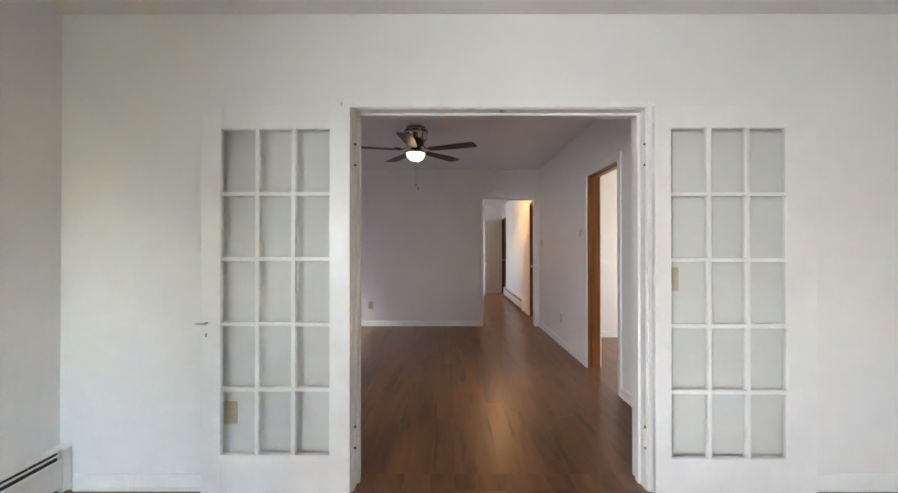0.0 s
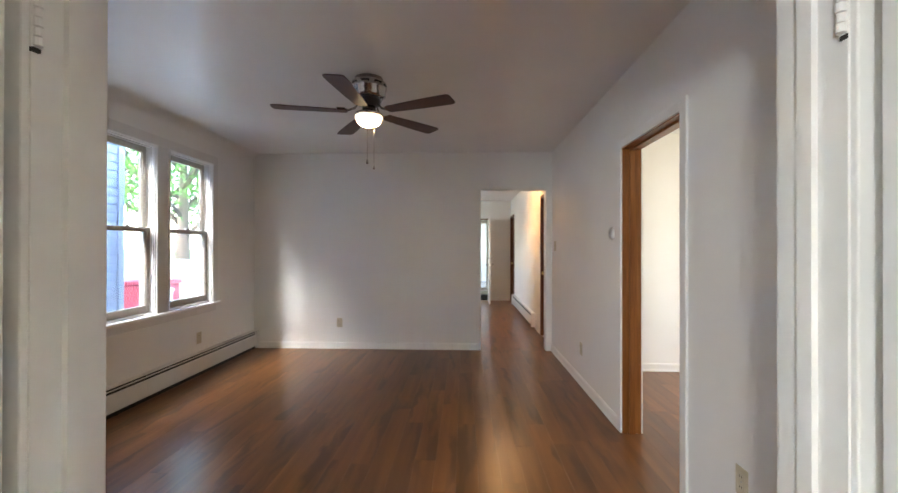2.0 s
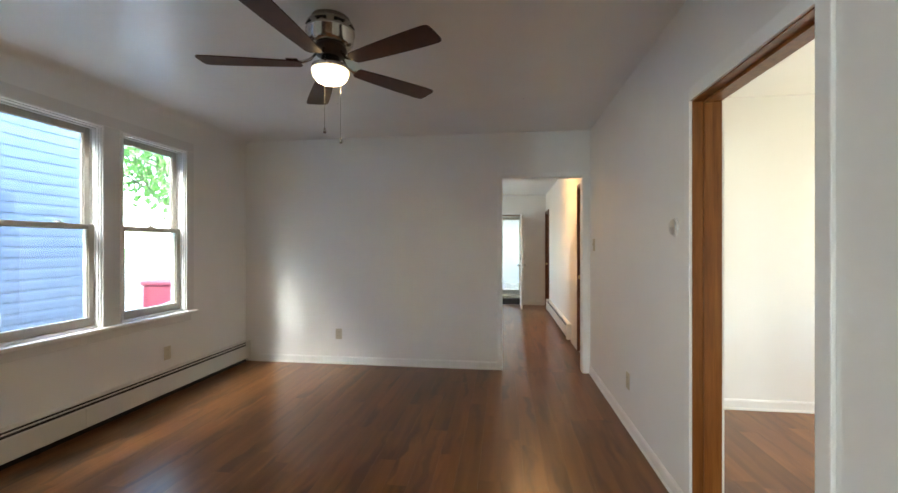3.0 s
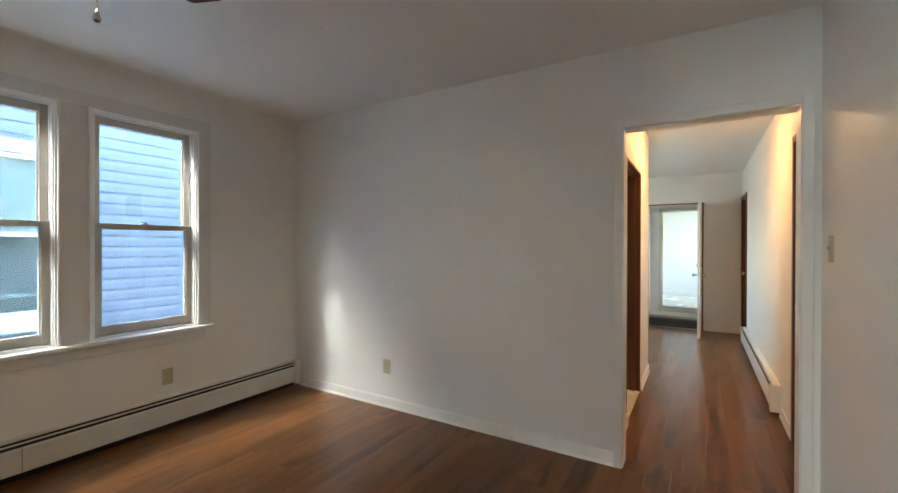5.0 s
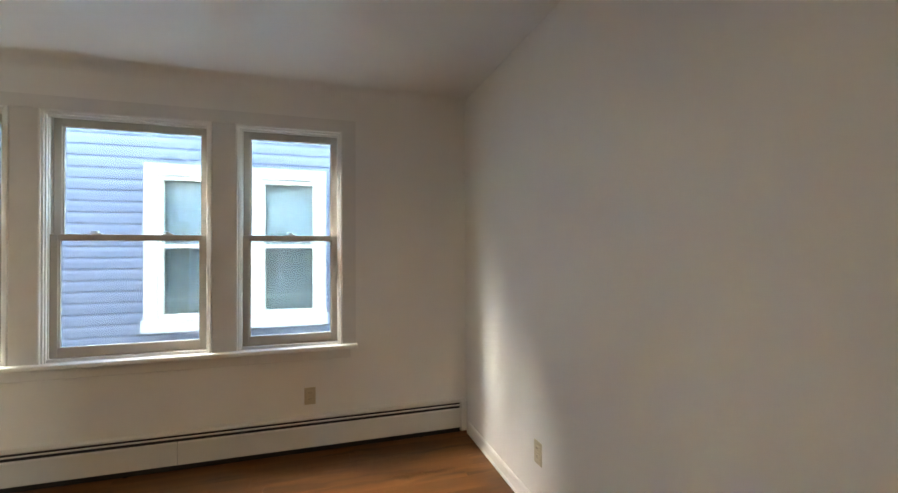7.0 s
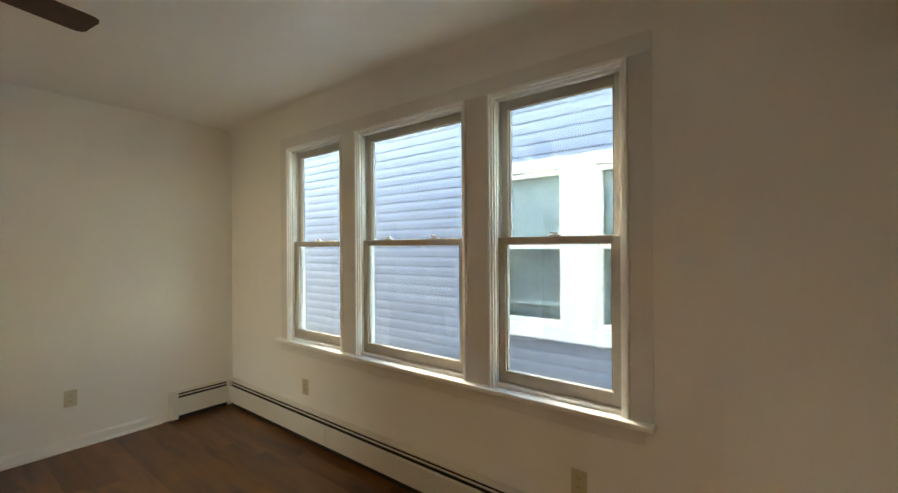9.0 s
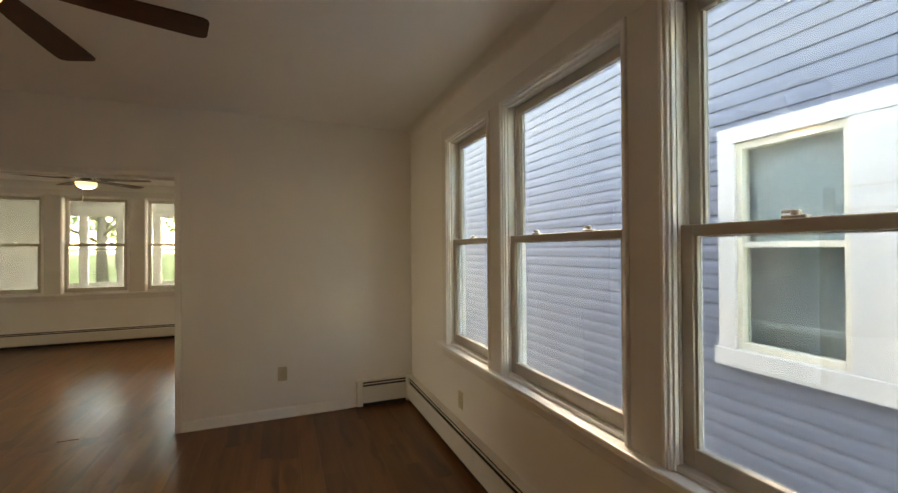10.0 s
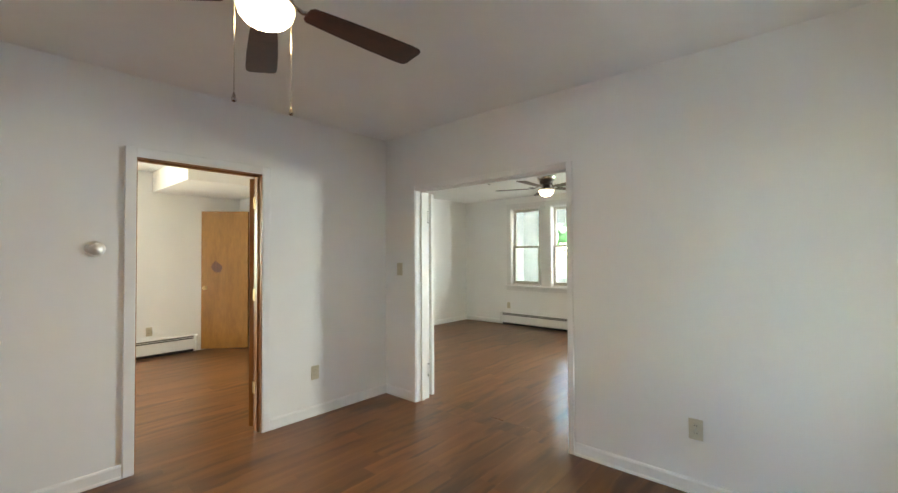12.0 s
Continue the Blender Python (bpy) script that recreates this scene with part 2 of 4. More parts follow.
def tube(points, radius, steps=8, bm=None):
    """A round rod along a line of points; radius may be one per point."""
    bm = bm or bmesh.new()
    pts = [Vector(p) for p in points]
    radii = radius if isinstance(radius, (list, tuple)) else [radius] * len(pts)
    rings = []
    for i, p in enumerate(pts):
        way = (pts[min(i + 1, len(pts) - 1)] - pts[max(i - 1, 0)]).normalized()
        side = way.orthogonal().normalized()
        up = way.cross(side)
        rings.append([bm.verts.new(p + radii[i] * (math.cos(2 * math.pi * k / steps) * side + math.sin(2 * math.pi * k / steps) * up)) for k in range(steps)])
    for a, b in zip(rings, rings[1:]):
        off = min(range(steps), key=lambda o: (a[0].co - b[o].co).length)
        for k in range(steps):
            bm.faces.new((a[k], a[(k + 1) % steps], b[(k + 1 + off) % steps], b[(k + off) % steps]))
    bm.faces.new(rings[0])
    bm.faces.new(rings[-1])
    bmesh.ops.recalc_face_normals(bm, faces=bm.faces)
    return bm


def part(name, bm, mat, parent=None, label="", smooth=False):
    me = bpy.data.meshes.new(name)
    bm.to_mesh(me)
    bm.free()
    me.materials.append(mat)
    if smooth:
        for p in me.polygons:
            p.use_smooth = True
    ob = new(name, me)
    if parent:
        ob.parent = parent
    if label:
        ob["label"] = label
    return ob


def structure(name, bm, mat, label="", category=""):
    return tagged(part(name, bm, mat), label, category, "", "structure")


def root(name, m, label, category, group="", kind=""):
    ob = new(name)
    ob.empty_display_size = 0.1
    ob.matrix_world = m
    return tagged(ob, label, category, group, kind)


def wall(name, axis, a0, a1, d0, d1, z0, z1, holes=(), label="", mat=None):
    """A wall along axis 'x' or 'y' from a0 to a1, thick from d0 to d1, with openings (a, a, z, z)."""
    bm = bmesh.new()

    def put(p0, p1, q0, q1):
        if p1 - p0 > 1e-4 and q1 - q0 > 1e-4:
            if axis == "x":
                box(bm, p0, d0, q0, p1, d1, q1)
            else:
                box(bm, d0, p0, q0, d1, p1, q1)

    at = a0
    for h0, h1, b0, b1 in sorted(holes):
        put(at, h0, z0, z1)
        put(h0, h1, z0, b0)
        put(h0, h1, b1, z1)
        at = h1
    put(at, a1, z0, z1)
    bmesh.ops.remove_doubles(bm, verts=bm.verts, dist=1e-5)
    return structure(name, bm, mat or WALL, label or "off-white painted plaster wall", "wall")


H = 2.517      # ceiling of the middle room
FH = 2.458     # ceiling of the front room
HH = 2.47      # ceiling of the hall

# ---- walls ----
W1, W2, W3 = (3.403, 4.079), (4.222, 5.120), (5.263, 5.937)
SILL, HEAD = 0.711, 2.202
wall("wall_west", "y", 2.30, 6.975, -2.06, -1.93, -0.6, 2.75, [(a, b, SILL, HEAD) for a, b in (W1, W2, W3)], "off-white painted wall with three sash windows")
wall("wall_south", "x", -2.06, 5.54, 2.30, 2.458, -0.6, 2.75, [(-0.052, 1.49, -0.004, 1.985), (4.36, 4.99, 0, 2.03)], "off-white painted wall with a wide double doorway")
wall("wall_north", "x", -2.06, 2.05, 6.855, 6.975, -0.6, 2.75, [(0.985, 1.845, -0.004, 2.055)], "off-white painted wall with a doorway to the hall")
wall("wall_east", "y", 2.458, 6.855, 1.905, 2.03, -0.6, 2.75, [(3.688, 4.522, -0.004, 2.015)], "off-white painted wall with a bedroom doorway")
# front room
wall("wall_front_room_west", "y", -1.92, 2.30, -1.75, -1.55, -0.6, 2.75)
FW = [(2.48, 3.13), (1.43, 2.28), (0.58, 1.23)]
wall("wall_front_room_south", "x", -1.55, 4.45, -1.92, -1.72, -0.6, 2.75, [(a, b, 0.77, 2.25) for a, b in FW] + [(-1.42, -0.62, -0.004, 2.03)], "off-white painted wall with three sash windows")
wall("wall_front_room_east", "y", -1.72, 2.30, 4.25, 4.35, -0.6, 2.75)
# bedroom
wall("wall_bedroom_east", "y", 2.458, 6.14, 5.42, 5.56, -0.6, 2.75, [(4.4, 5.5, 0.8, 2.1)])
wall("wall_bedroom_north", "x", 2.03, 5.56, 6.02, 6.14, -0.6, 2.75)
wall("wall_closet_back", "x", 4.35, 5.56, 1.55, 1.65, -0.6, 2.75)
wall("wall_closet_side", "y", 1.65, 2.30, 5.46, 5.56, -0.6, 2.75)
# hall, kitchen, back entry
wall("wall_hall_west", "y", 6.975, 9.05, 0.81, 0.93, -0.6, 2.75, [(7.53, 8.36, -0.004, 2.0)])
wall("wall_hall_east", "y", 6.975, 12.0, 1.95, 2.07, -0.6, 2.75, [(7.03, 7.80, 0, 2.05), (11.2, 11.86, 0, 2.05)])
wall("wall_kitchen_south", "x", -1.5, 0.81, 8.95, 9.05, -0.6, 2.75)
wall("wall_kitchen_west", "y", 8.95, 12.0, -1.64, -1.5, -0.6, 2.75, [(9.8, 11.0, 0.95, 2.05)])
wall("wall_kitchen_north", "x", -1.64, 2.07, 11.9, 12.0, -0.6, 2.75, [(0.63, 1.44, -0.004, 2.02)])
wall("wall_bath_west", "y", 6.975, 8.95, -0.9, -0.8, -0.6, 2.75)
wall("wall_entry_west", "y", 12.0, 12.6, 0.52, 0.62, -0.6, 2.75)
wall("wall_entry_east", "y", 12.0, 12.6, 1.47, 1.57, -0.6, 2.75)
wall("wall_entry_back", "x", -0.6, 2.5, 12.6, 12.7, -0.6, 2.75, [(0.79, 1.42, 0.25, 1.98)])
wall("wall_back_porch_north", "x", -0.7, 2.7, 14.6, 14.7, -0.6, 2.75)
wall("wall_back_porch_west", "y", 12.6, 14.6, -0.7, -0.6, -0.6, 2.75)
wall("wall_back_porch_east", "y", 12.6, 14.6, 2.5, 2.6, -0.6, 2.75, [(13.0, 14.2, 1.0, 2.2)])
# closets behind the shut brown doors
wall("wall_hall_closet", "y", 6.975, 12.0, 2.5, 2.6, -0.6, 2.75)

# ceilings
for nm, d in (("ceiling_middle_room", (-2.06, 2.38, H, 1.97, 6.92, H + 0.2)),
              ("ceiling_front_room", (-1.75, -1.92, FH, 4.45, 2.32, FH + 0.2)),
              ("ceiling_bedroom", (1.98, 1.55, 2.51, 5.56, 6.14, 2.71)),
              ("ceiling_hall", (-1.64, 6.93, HH, 2.6, 12.02, HH + 0.2)),
              ("ceiling_back_entry", (-0.7, 11.96, 2.45, 2.7, 14.7, 2.65))):
    structure(nm, boxed(*d), CEIL, "off-white painted smooth ceiling with a slight sheen", "ceiling")
bm = bmesh.new()
R = 0.075
arc = [(-1.931, H - R)] + [(-1.93 + R - R * math.cos(k * math.pi / 16), H - R + R * math.sin(k * math.pi / 16)) for k in range(9)] + [(-1.93 + R, H + 0.001), (-1.931, H + 0.001)]
rows = [[bm.verts.new((x, y, z)) for x, z in arc] for y in (2.459, 6.854)]
for k in range(len(arc)):
    j = (k + 1) % len(arc)
    bm.faces.new((rows[0][k], rows[0][j], rows[1][j], rows[1][k]))
bmesh.ops.recalc_face_normals(bm, faces=bm.faces)
structure("trim_cove_west", bm, WALL, "rounded plaster cove between wall and ceiling", "trim")
structure("soffit_bedroom", boxed(3.98, 2.462, 2.235, 5.416, 3.6, 2.506), WALL, "white boxed soffit below the bedroom ceiling", "soffit")


# ---- window units ----
def sash_window(m, name, w, z0, z1, locks=1, depth=0.19, label="white double-hung sash window"):
    """Local x along the wall, y towards the room, y = 0 the wall's face."""
    t = root(name, m, label, "window", "", "structure")
    h = w / 2
    e = 0.003
    zm = z0 + (z1 - z0) * 0.497
    fr, outer = bmesh.new(), bmesh.new()
    for s in (-1, 1):
        box(fr, s * (h - e), -0.1045, z0 + e, s * (h - 0.022), -0.002, z1 - e)
        box(outer, s * (h - e), -depth + e, z0 + 0.02, s * (h - 0.022), -0.1255, z1 - 0.022)
        box(fr, s * (h - 0.022), -0.125, z0 + e, s * (h - 0.031), -0.10, z1 - 0.02)
        box(fr, s * (h - 0.022), -0.075, z0 + e, s * (h - 0.030), -0.062, z1 - 0.02)
        box(fr, s * (h - 0.022), -0.028, z0 + e, s * (h - 0.034), -0.016, z1 - 0.02)
    box(fr, -h + e, -depth + e, z1 - 0.022, h - e, -0.002, z1 - e)
    box(fr, -h + 0.022, -0.028, z1 - 0.034, h - 0.022, -0.016, z1 - 0.022)
    box(fr, -h + e, -depth + e, z0 + e, h - e, -0.002, z0 + 0.02)
    part("window_frame", fr, CASE, t)
    part("outer_frame", outer, VINYL, t, "taupe vinyl outer frame")
    bead = bmesh.new()
    for s in (-1, 1):
        box(bead, s * (h + 0.003), -0.001, z0, s * (h - 0.012), 0.022, z1 + 0.003, 0.004)
        box(bead, s * (h - 0.012), -0.006, z0, s * (h - 0.024), 0.013, z1 - 0.012, 0.003)
        box(bead, s * (h - 0.024), -0.014, z0, s * (h - 0.032), 0.003, z1 - 0.024, 0.002)
    box(bead, -h + 0.012, -0.001, z1 - 0.012, h - 0.012, 0.022, z1 + 0.003, 0.004)
    box(bead, -h + 0.024, -0.006, z1 - 0.024, h - 0.024, 0.013, z1 - 0.012, 0.003)
    part("casing", bead, TRIM, t)

    def sash(nm, za, zb, ya, yb, bottom, top):
        bm = bmesh.new()
        st = 0.042
        i = h - 0.031
        for s in (-1, 1):
            box(bm, s * i, ya, za, s * (i - st), yb, zb, 0.004)
            box(bm, s * (i - st + 0.001), ya + 0.006, za + bottom, s * (i - st - 0.008), yb - 0.008, zb - top)
        box(bm, -i + st - 0.002, ya + 0.001, za, i - st + 0.002, yb - 0.001, za + bottom, 0.004)
        box(bm, -i + st - 0.002, ya + 0.001, zb - top, i - st + 0.002, yb - 0.001, zb, 0.004)
        s_ob = part(nm, bm, VINYL, t)
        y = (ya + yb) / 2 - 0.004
        # the pane's tint dims the view outside; its shadow is off
        g = part("pane", boxed(-i + st, y - 0.002, za + bottom - 0.004, i - st, y + 0.002, zb - top + 0.004), DIMMED, s_ob)
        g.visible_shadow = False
        return s_ob

    sash("upper_sash", zm - 0.02, z1 - 0.024, -0.10, -0.066, 0.036, 0.05)
    low = sash("lower_sash", z0 + 0.022, zm + 0.02, -0.062, -0.028, 0.062, 0.036)
    for k in range(locks):
        u = 0 if locks == 1 else (-0.5 + k) * w * 0.42
        bm = boxed(u - 0.028, -0.058, zm + 0.02, u + 0.028, -0.034, zm + 0.028, bevel=0.003)
        lathe([(0.0, 0.0), (0.011, 0.0), (0.011, 0.012), (0.0, 0.014)], 12, bm, (u, -0.046, zm + 0.027))
        box(bm, u - 0.006, -0.056, zm + 0.034, u + 0.034, -0.046, zm + 0.042, 0.002)
        part("sash_lock", bm, STEEL, low, "small metal sash lock")
    return t


for i, (a, b) in enumerate((W1, W2, W3)):
    sash_window(pose(-1.93, (a + b) / 2, 0, 0, 0, -90), "window_%d" % (i + 1), b - a, SILL, HEAD, 2 if i == 1 else 1, 0.13)
for i, (a, b) in enumerate(FW):
    sash_window(pose((a + b) / 2, -1.72, 0), "window_%d" % (i + 4), b - a, 0.77, 2.25, 2 if i == 1 else 1, 0.2)

# assumed windows, out of view, added as openings for the daylight lamps
sash_window(pose(5.42, 4.95, 0, 0, 0, 90), "window_7", 1.1, 0.8, 2.1, 1, 0.13)
sash_window(pose(-1.5, 10.4, 0, 0, 0, -90), "window_8", 1.2, 0.95, 2.05, 1, 0.13)
sash_window(pose(2.5, 13.6, 0, 0, 0, 90), "window_9", 1.2, 1.0, 2.2, 1, 0.09)

# stools, aprons and flat casings below and beside the window groups
bm = boxed(-1.932, 3.27, SILL - 0.026, -1.876, 6.04, SILL + 0.002, bevel=0.006)
structure("window_sill_west", bm, TRIM, "continuous white window stool under three windows", "window sill")
bm = boxed(-1.9299, 3.31, SILL - 0.095, -1.916, 5.995, SILL - 0.026, bevel=0.004)
structure("trim_apron_west", bm, CASE, "off-white apron board under the stool", "trim")
bm = bmesh.new()
for y0, y1 in ((3.308, 3.399), (5.941, 6.03)):
    box(bm, -1.9299, y0, SILL + 0.002, -1.921, y1, HEAD + 0.0035)
box(bm, -1.9299, 3.308, HEAD + 0.005, -1.921, 6.03, HEAD + 0.085)
for y0, y1 in ((4.083, 4.218), (5.124, 5.259)):
    box(bm, -1.9299, y0, SILL + 0.002, -1.921, y1, HEAD + 0.0035)
structure("trim_window_casing_west", bm, CASE, "flat off-white casing round three windows", "trim")
bm = boxed(0.44, -1.722, 0.742, 3.28, -1.67, 0.77, bevel=0.006)
structure("window_sill_front", bm, TRIM, "continuous white window stool under three windows", "window sill")
structure("trim_apron_front", boxed(0.49, -1.72, 0.67, 3.23, -1.706, 0.742, bevel=0.004), CASE, "off-white apron board", "trim")
bm = bmesh.new()
for x0, x1 in ((0.49, 0.576), (1.234, 1.426), (2.284, 2.476), (3.134, 3.22)):
    box(bm, x0, -1.72, 0.772, x1, -1.711, 2.2535)
box(bm, 0.49, -1.72, 2.255, 3.22, -1.711, 2.34)
structure("trim_window_casing_front", bm, CASE, "flat off-white casing round three windows", "trim")


# ---- doorways ----
def doorway(name, axis, a0, a1, d0, d1, top, mat_jamb, mat_case, jt=0.02, case=0.065, sides=(True, True), stop=True, label=""):
    """Jamb lining of an opening whose clear width is a0..a1, in a wall d0..d1 thick, with flat casings."""
    t = root(name, pose(0, 0, 0), label, "door frame", "", "structure")

    def put(bm, p0, p1, q0, q1, z0, z1, bev=0.0):
        if axis == "x":
            box(bm, p0, q0, z0, p1, q1, z1, bev)
        else:
            box(bm, q0, p0, z0, q1, p1, z1, bev)

    for p0, p1 in ((a0 - jt + 0.001, a0), (a1, a1 + jt - 0.001)):
        bm = bmesh.new()
        put(bm, p0, p1, d0 - 0.002, d1 + 0.002, 0, top)
        part("side_jamb", bm, mat_jamb, t)
    bm = bmesh.new()
    put(bm, a0 - jt + 0.001, a1 + jt - 0.001, d0 - 0.002, d1 + 0.002, top, top + jt - 0.001)
    part("head_jamb", bm, mat_jamb, t)
    if stop:
        mid = (d0 + d1) / 2
        bm = bmesh.new()
        put(bm, a0, a0 + 0.012, mid - 0.018, mid + 0.018, 0, top)
        put(bm, a1 - 0.012, a1, mid - 0.018, mid + 0.018, 0, top)
        put(bm, a0 + 0.012, a1 - 0.012, mid - 0.018, mid + 0.018, top - 0.012, top)
        part("door_stop", bm, mat_jamb, t)
    for on, q0, q1 in ((sides[0], d0 - 0.016, d0 - 0.0005), (sides[1], d1 + 0.0005, d1 + 0.016)):
        if on:
            bm = bmesh.new()
            put(bm, a0 - case, a0 - 0.004, q0, q1, 0, top + case, 0.004)
            put(bm, a1 + 0.004, a1 + case, q0, q1, 0, top + case, 0.004)
            put(bm, a0 - 0.004, a1 + 0.004, q0, q1, top + 0.004, top + case, 0.004)
            part("casing", bm, mat_case, t)
    return t


fd = doorway("door_frame_1", "x", -0.032, 1.470, 2.30, 2.458, 1.965, TRIM, TRIM, case=0.045, label="white painted double doorway frame with hinges")
bd = doorway("door_frame_2", "y", 3.708, 4.502, 1.905, 2.03, 1.995, JAMB, TRIM, label="honey-stained door jamb with white painted casing")
doorway("door_frame_3", "x", 1.005, 1.825, 6.855, 6.975, 2.035, TRIM, TRIM, case=0.05, stop=False, sides=(True, False), label="white painted doorway frame to the hall")
doorway("door_frame_4", "y", 7.55, 8.34, 0.81, 0.93, 1.98, BROWN, TRIM, sides=(False, False), label="brown wooden door jamb in the hall")
doorway("door_frame_5", "y", 7.05, 7.78, 1.95, 2.07, 2.03, BROWN, BROWN, case=0.05, sides=(True, False), label="brown wooden door frame in the hall")
doorway("door_frame_6", "y", 11.22, 11.84, 1.95, 2.07, 2.03, BROWN, BROWN, case=0.05, sides=(True, False), label="brown wooden door frame in the hall")
doorway("door_frame_7", "x", 0.65, 1.42, 11.9, 12.0, 2.0, CREAM, BROWN, case=0.025, sides=(True, False), label="cream back door frame with a dark edge")
doorway("door_frame_8", "x", 0.81, 1.40, 12.6, 12.7, 1.96, CREAM, CREAM, case=0.05, sides=(True, False), label="cream outer door frame with hinges")
doorway("door_frame_9", "x", 4.38, 4.97, 2.30, 2.458, 2.01, BROWN, BROWN, case=0.05, sides=(False, True), label="brown wooden closet door frame")


def hinge(parent, m, mat, h=0.09, label="butt hinge"):
    bm = boxed(-0.024, -0.0015, -h / 2, 0.024, 0.0015, h / 2)
    lathe([(0, -h / 2 - 0.004), (0.005, -h / 2 - 0.002), (0.0055, 0), (0.005, h / 2 + 0.002), (0, h / 2 + 0.004)], 10, bm)
    ob = part("hinge", bm, mat, parent, label)
    ob.matrix_local = m
    return ob


for x, s in ((-0.0315, 1), (1.4695, -1)):
    for z in (0.27, 1.73):
        bm = bmesh.new()
        for k in range(5):
            a = z - 0.046 + k * 0.0186
            w = 0.007 if k % 2 else 0.0085
            lathe([(0, a), (w, a + 0.001), (w, a + 0.0165), (0, a + 0.0175)], 10, bm, (x + s * 0.005, 2.305, 0))
        hg = part("hinge", bm, TRIM, fd, "painted-over hinge barrel")
        for a in (z - 0.058, z + 0.050):
            # small dark boxes painted as the shaded gaps above and below the barrel
            part("mortise", boxed(x - 0.003, 2.296, a, x + 0.003 + s * 0.003, 2.310, a + 0.008), DARK, hg, "dark box for the shade in an empty mortise")
for z in (0.323, 1.056, 1.787):
    hinge(bd, pose(2.022, 3.7105, z), BRASS, 0.09, "polished brass hinge")
for z in (1.044, 0.903):
    bm = boxed(1.958, 4.4995, z - 0.032, 1.984, 4.5015, z + 0.032)
    p = part("strike_plate", bm, BRASS, bd, "brass strike plate")
    part("latch_hole", boxed(1.964, 4.4992, z - 0.014, 1.978, 4.4996, z + 0.014), DARK, p)
bm = lathe([(0, 0), (0.014, 0), (0.012, -0.006), (0.006, -0.011), (0, -0.012)], 14, None, (0.733, 2.315, 1.9645))
part("ball_catch", bm, STEEL, fd, "small steel ball catch")


def door_leaf(name, m, w, z0, z1, mat, label, knob_mat=None, knob_z=0.93, knob_u=None, thick=0.038, kmat=None):
    """A flush door; local x from its hinge, y its thickness."""
    t = root(name, m, label, "door", "", "structure")
    part("leaf", boxed(0.002, -thick / 2, z0, w, thick / 2, z1, bevel=0.002), mat, t)
    if knob_mat:
        u = w - 0.065 if knob_u is None else knob_u
        for s in (-1, 1):
            bm = lathe([(0, 0), (0.028, 0), (0.028, 0.005), (0.011, 0.010), (0.010, 0.03), (0.024, 0.04), (0.028, 0.052), (0.022, 0.064), (0, 0.067)], 20)
            k = part("knob", bm, knob_mat, t, "round knob", True)
            k.matrix_local = pose(u, s * thick / 2, knob_z, -90 * s)
    return t


# glazed front door to the porch
t = root("door_9", pose(-1.42, -1.80, 0), "white front door with a tall glass pane, shut", "door", "", "structure")
bm = bmesh.new()
for x0, x1 in ((0.002, 0.11), (0.69, 0.798)):
    box(bm, x0, -0.04, 0.004, x1, 0, 2.026, 0.002)
for z0, z1 in ((0.004, 0.26), (1.90, 2.026)):
    box(bm, 0.11, -0.04, z0, 0.69, 0, z1, 0.002)
part("frame", bm, TRIM, t)
part("pane", boxed(0.10, -0.022, 0.25, 0.70, -0.018, 1.91), GLASS, t).visible_shadow = False
part("knob", lathe([(0, 0), (0.026, 0), (0.012, 0.01), (0.01, 0.03), (0.026, 0.05), (0, 0.065)], 18), BRASS, t, "brass knob", True).matrix_local = pose(0.745, 0, 0.95, -90)

# bedroom door swung into the bedroom, closet door ajar, hall and back doors
bdl = door_leaf("door_1", pose(2.062, 3.715, 0, 0, 0, -48), 0.785, 0.012, 1.985, JAMB, "honey-stained flush door swung open into the bedroom", BRASS)
cl = door_leaf("door_2", pose(4.985, 2.50, 0, 0, 0, 47), 0.66, 0.012, 2.02, BIRCH, "golden birch flush closet door standing open, with a dark stain", BRASS, 0.90)
bm = bmesh.new()
for k in range(9):
    a = 2 * math.pi * k / 9
    r = 0.075 + 0.06 * noise.noise((math.cos(a) * 2, math.sin(a) * 2, 3.1))
    bm.verts.new((0.44 + 1.25 * r * math.cos(a), 0.0195, 1.2 + r * math.sin(a)))
bm.faces.new(bm.verts)
part("stain", bm, BROWN, cl, "dark worn stain")
door_leaf("door_3", pose(2.02, 7.055, 0, 0, 0, 90), 0.72, 0.012, 2.025, BROWN, "brown wooden hall door, shut", BRASS)
door_leaf("door_4", pose(2.02, 11.225, 0, 0, 0, 90), 0.61, 0.012, 2.025, BROWN, "brown wooden hall door, shut", BRASS)
bk = door_leaf("door_5", pose(1.40, 11.88, 0, 0, 0, -91), 0.76, 0.012, 1.99, TRIM, "white back door standing open into the kitchen", STEEL, 0.92)
for s in (-1, 1):
    bm = lathe([(0, 0), (0.026, 0), (0.024, 0.012), (0.01, 0.016), (0, 0.016)], 16)
    k = part("deadbolt", bm, STEEL, bk, "steel deadbolt", True)
    k.matrix_local = pose(0.695, s * 0.019, 1.06, -90 * s)
bath = door_leaf("door_6", pose(0.80, 7.57, 0, 0, 0, 174), 0.74, 0.012, 1.97, TRIM, "white bathroom door standing open", BRASS)
for z in (0.3, 1.05, 1.75):
    hinge(bath, pose(0.003, 0.0, z), BRASS)


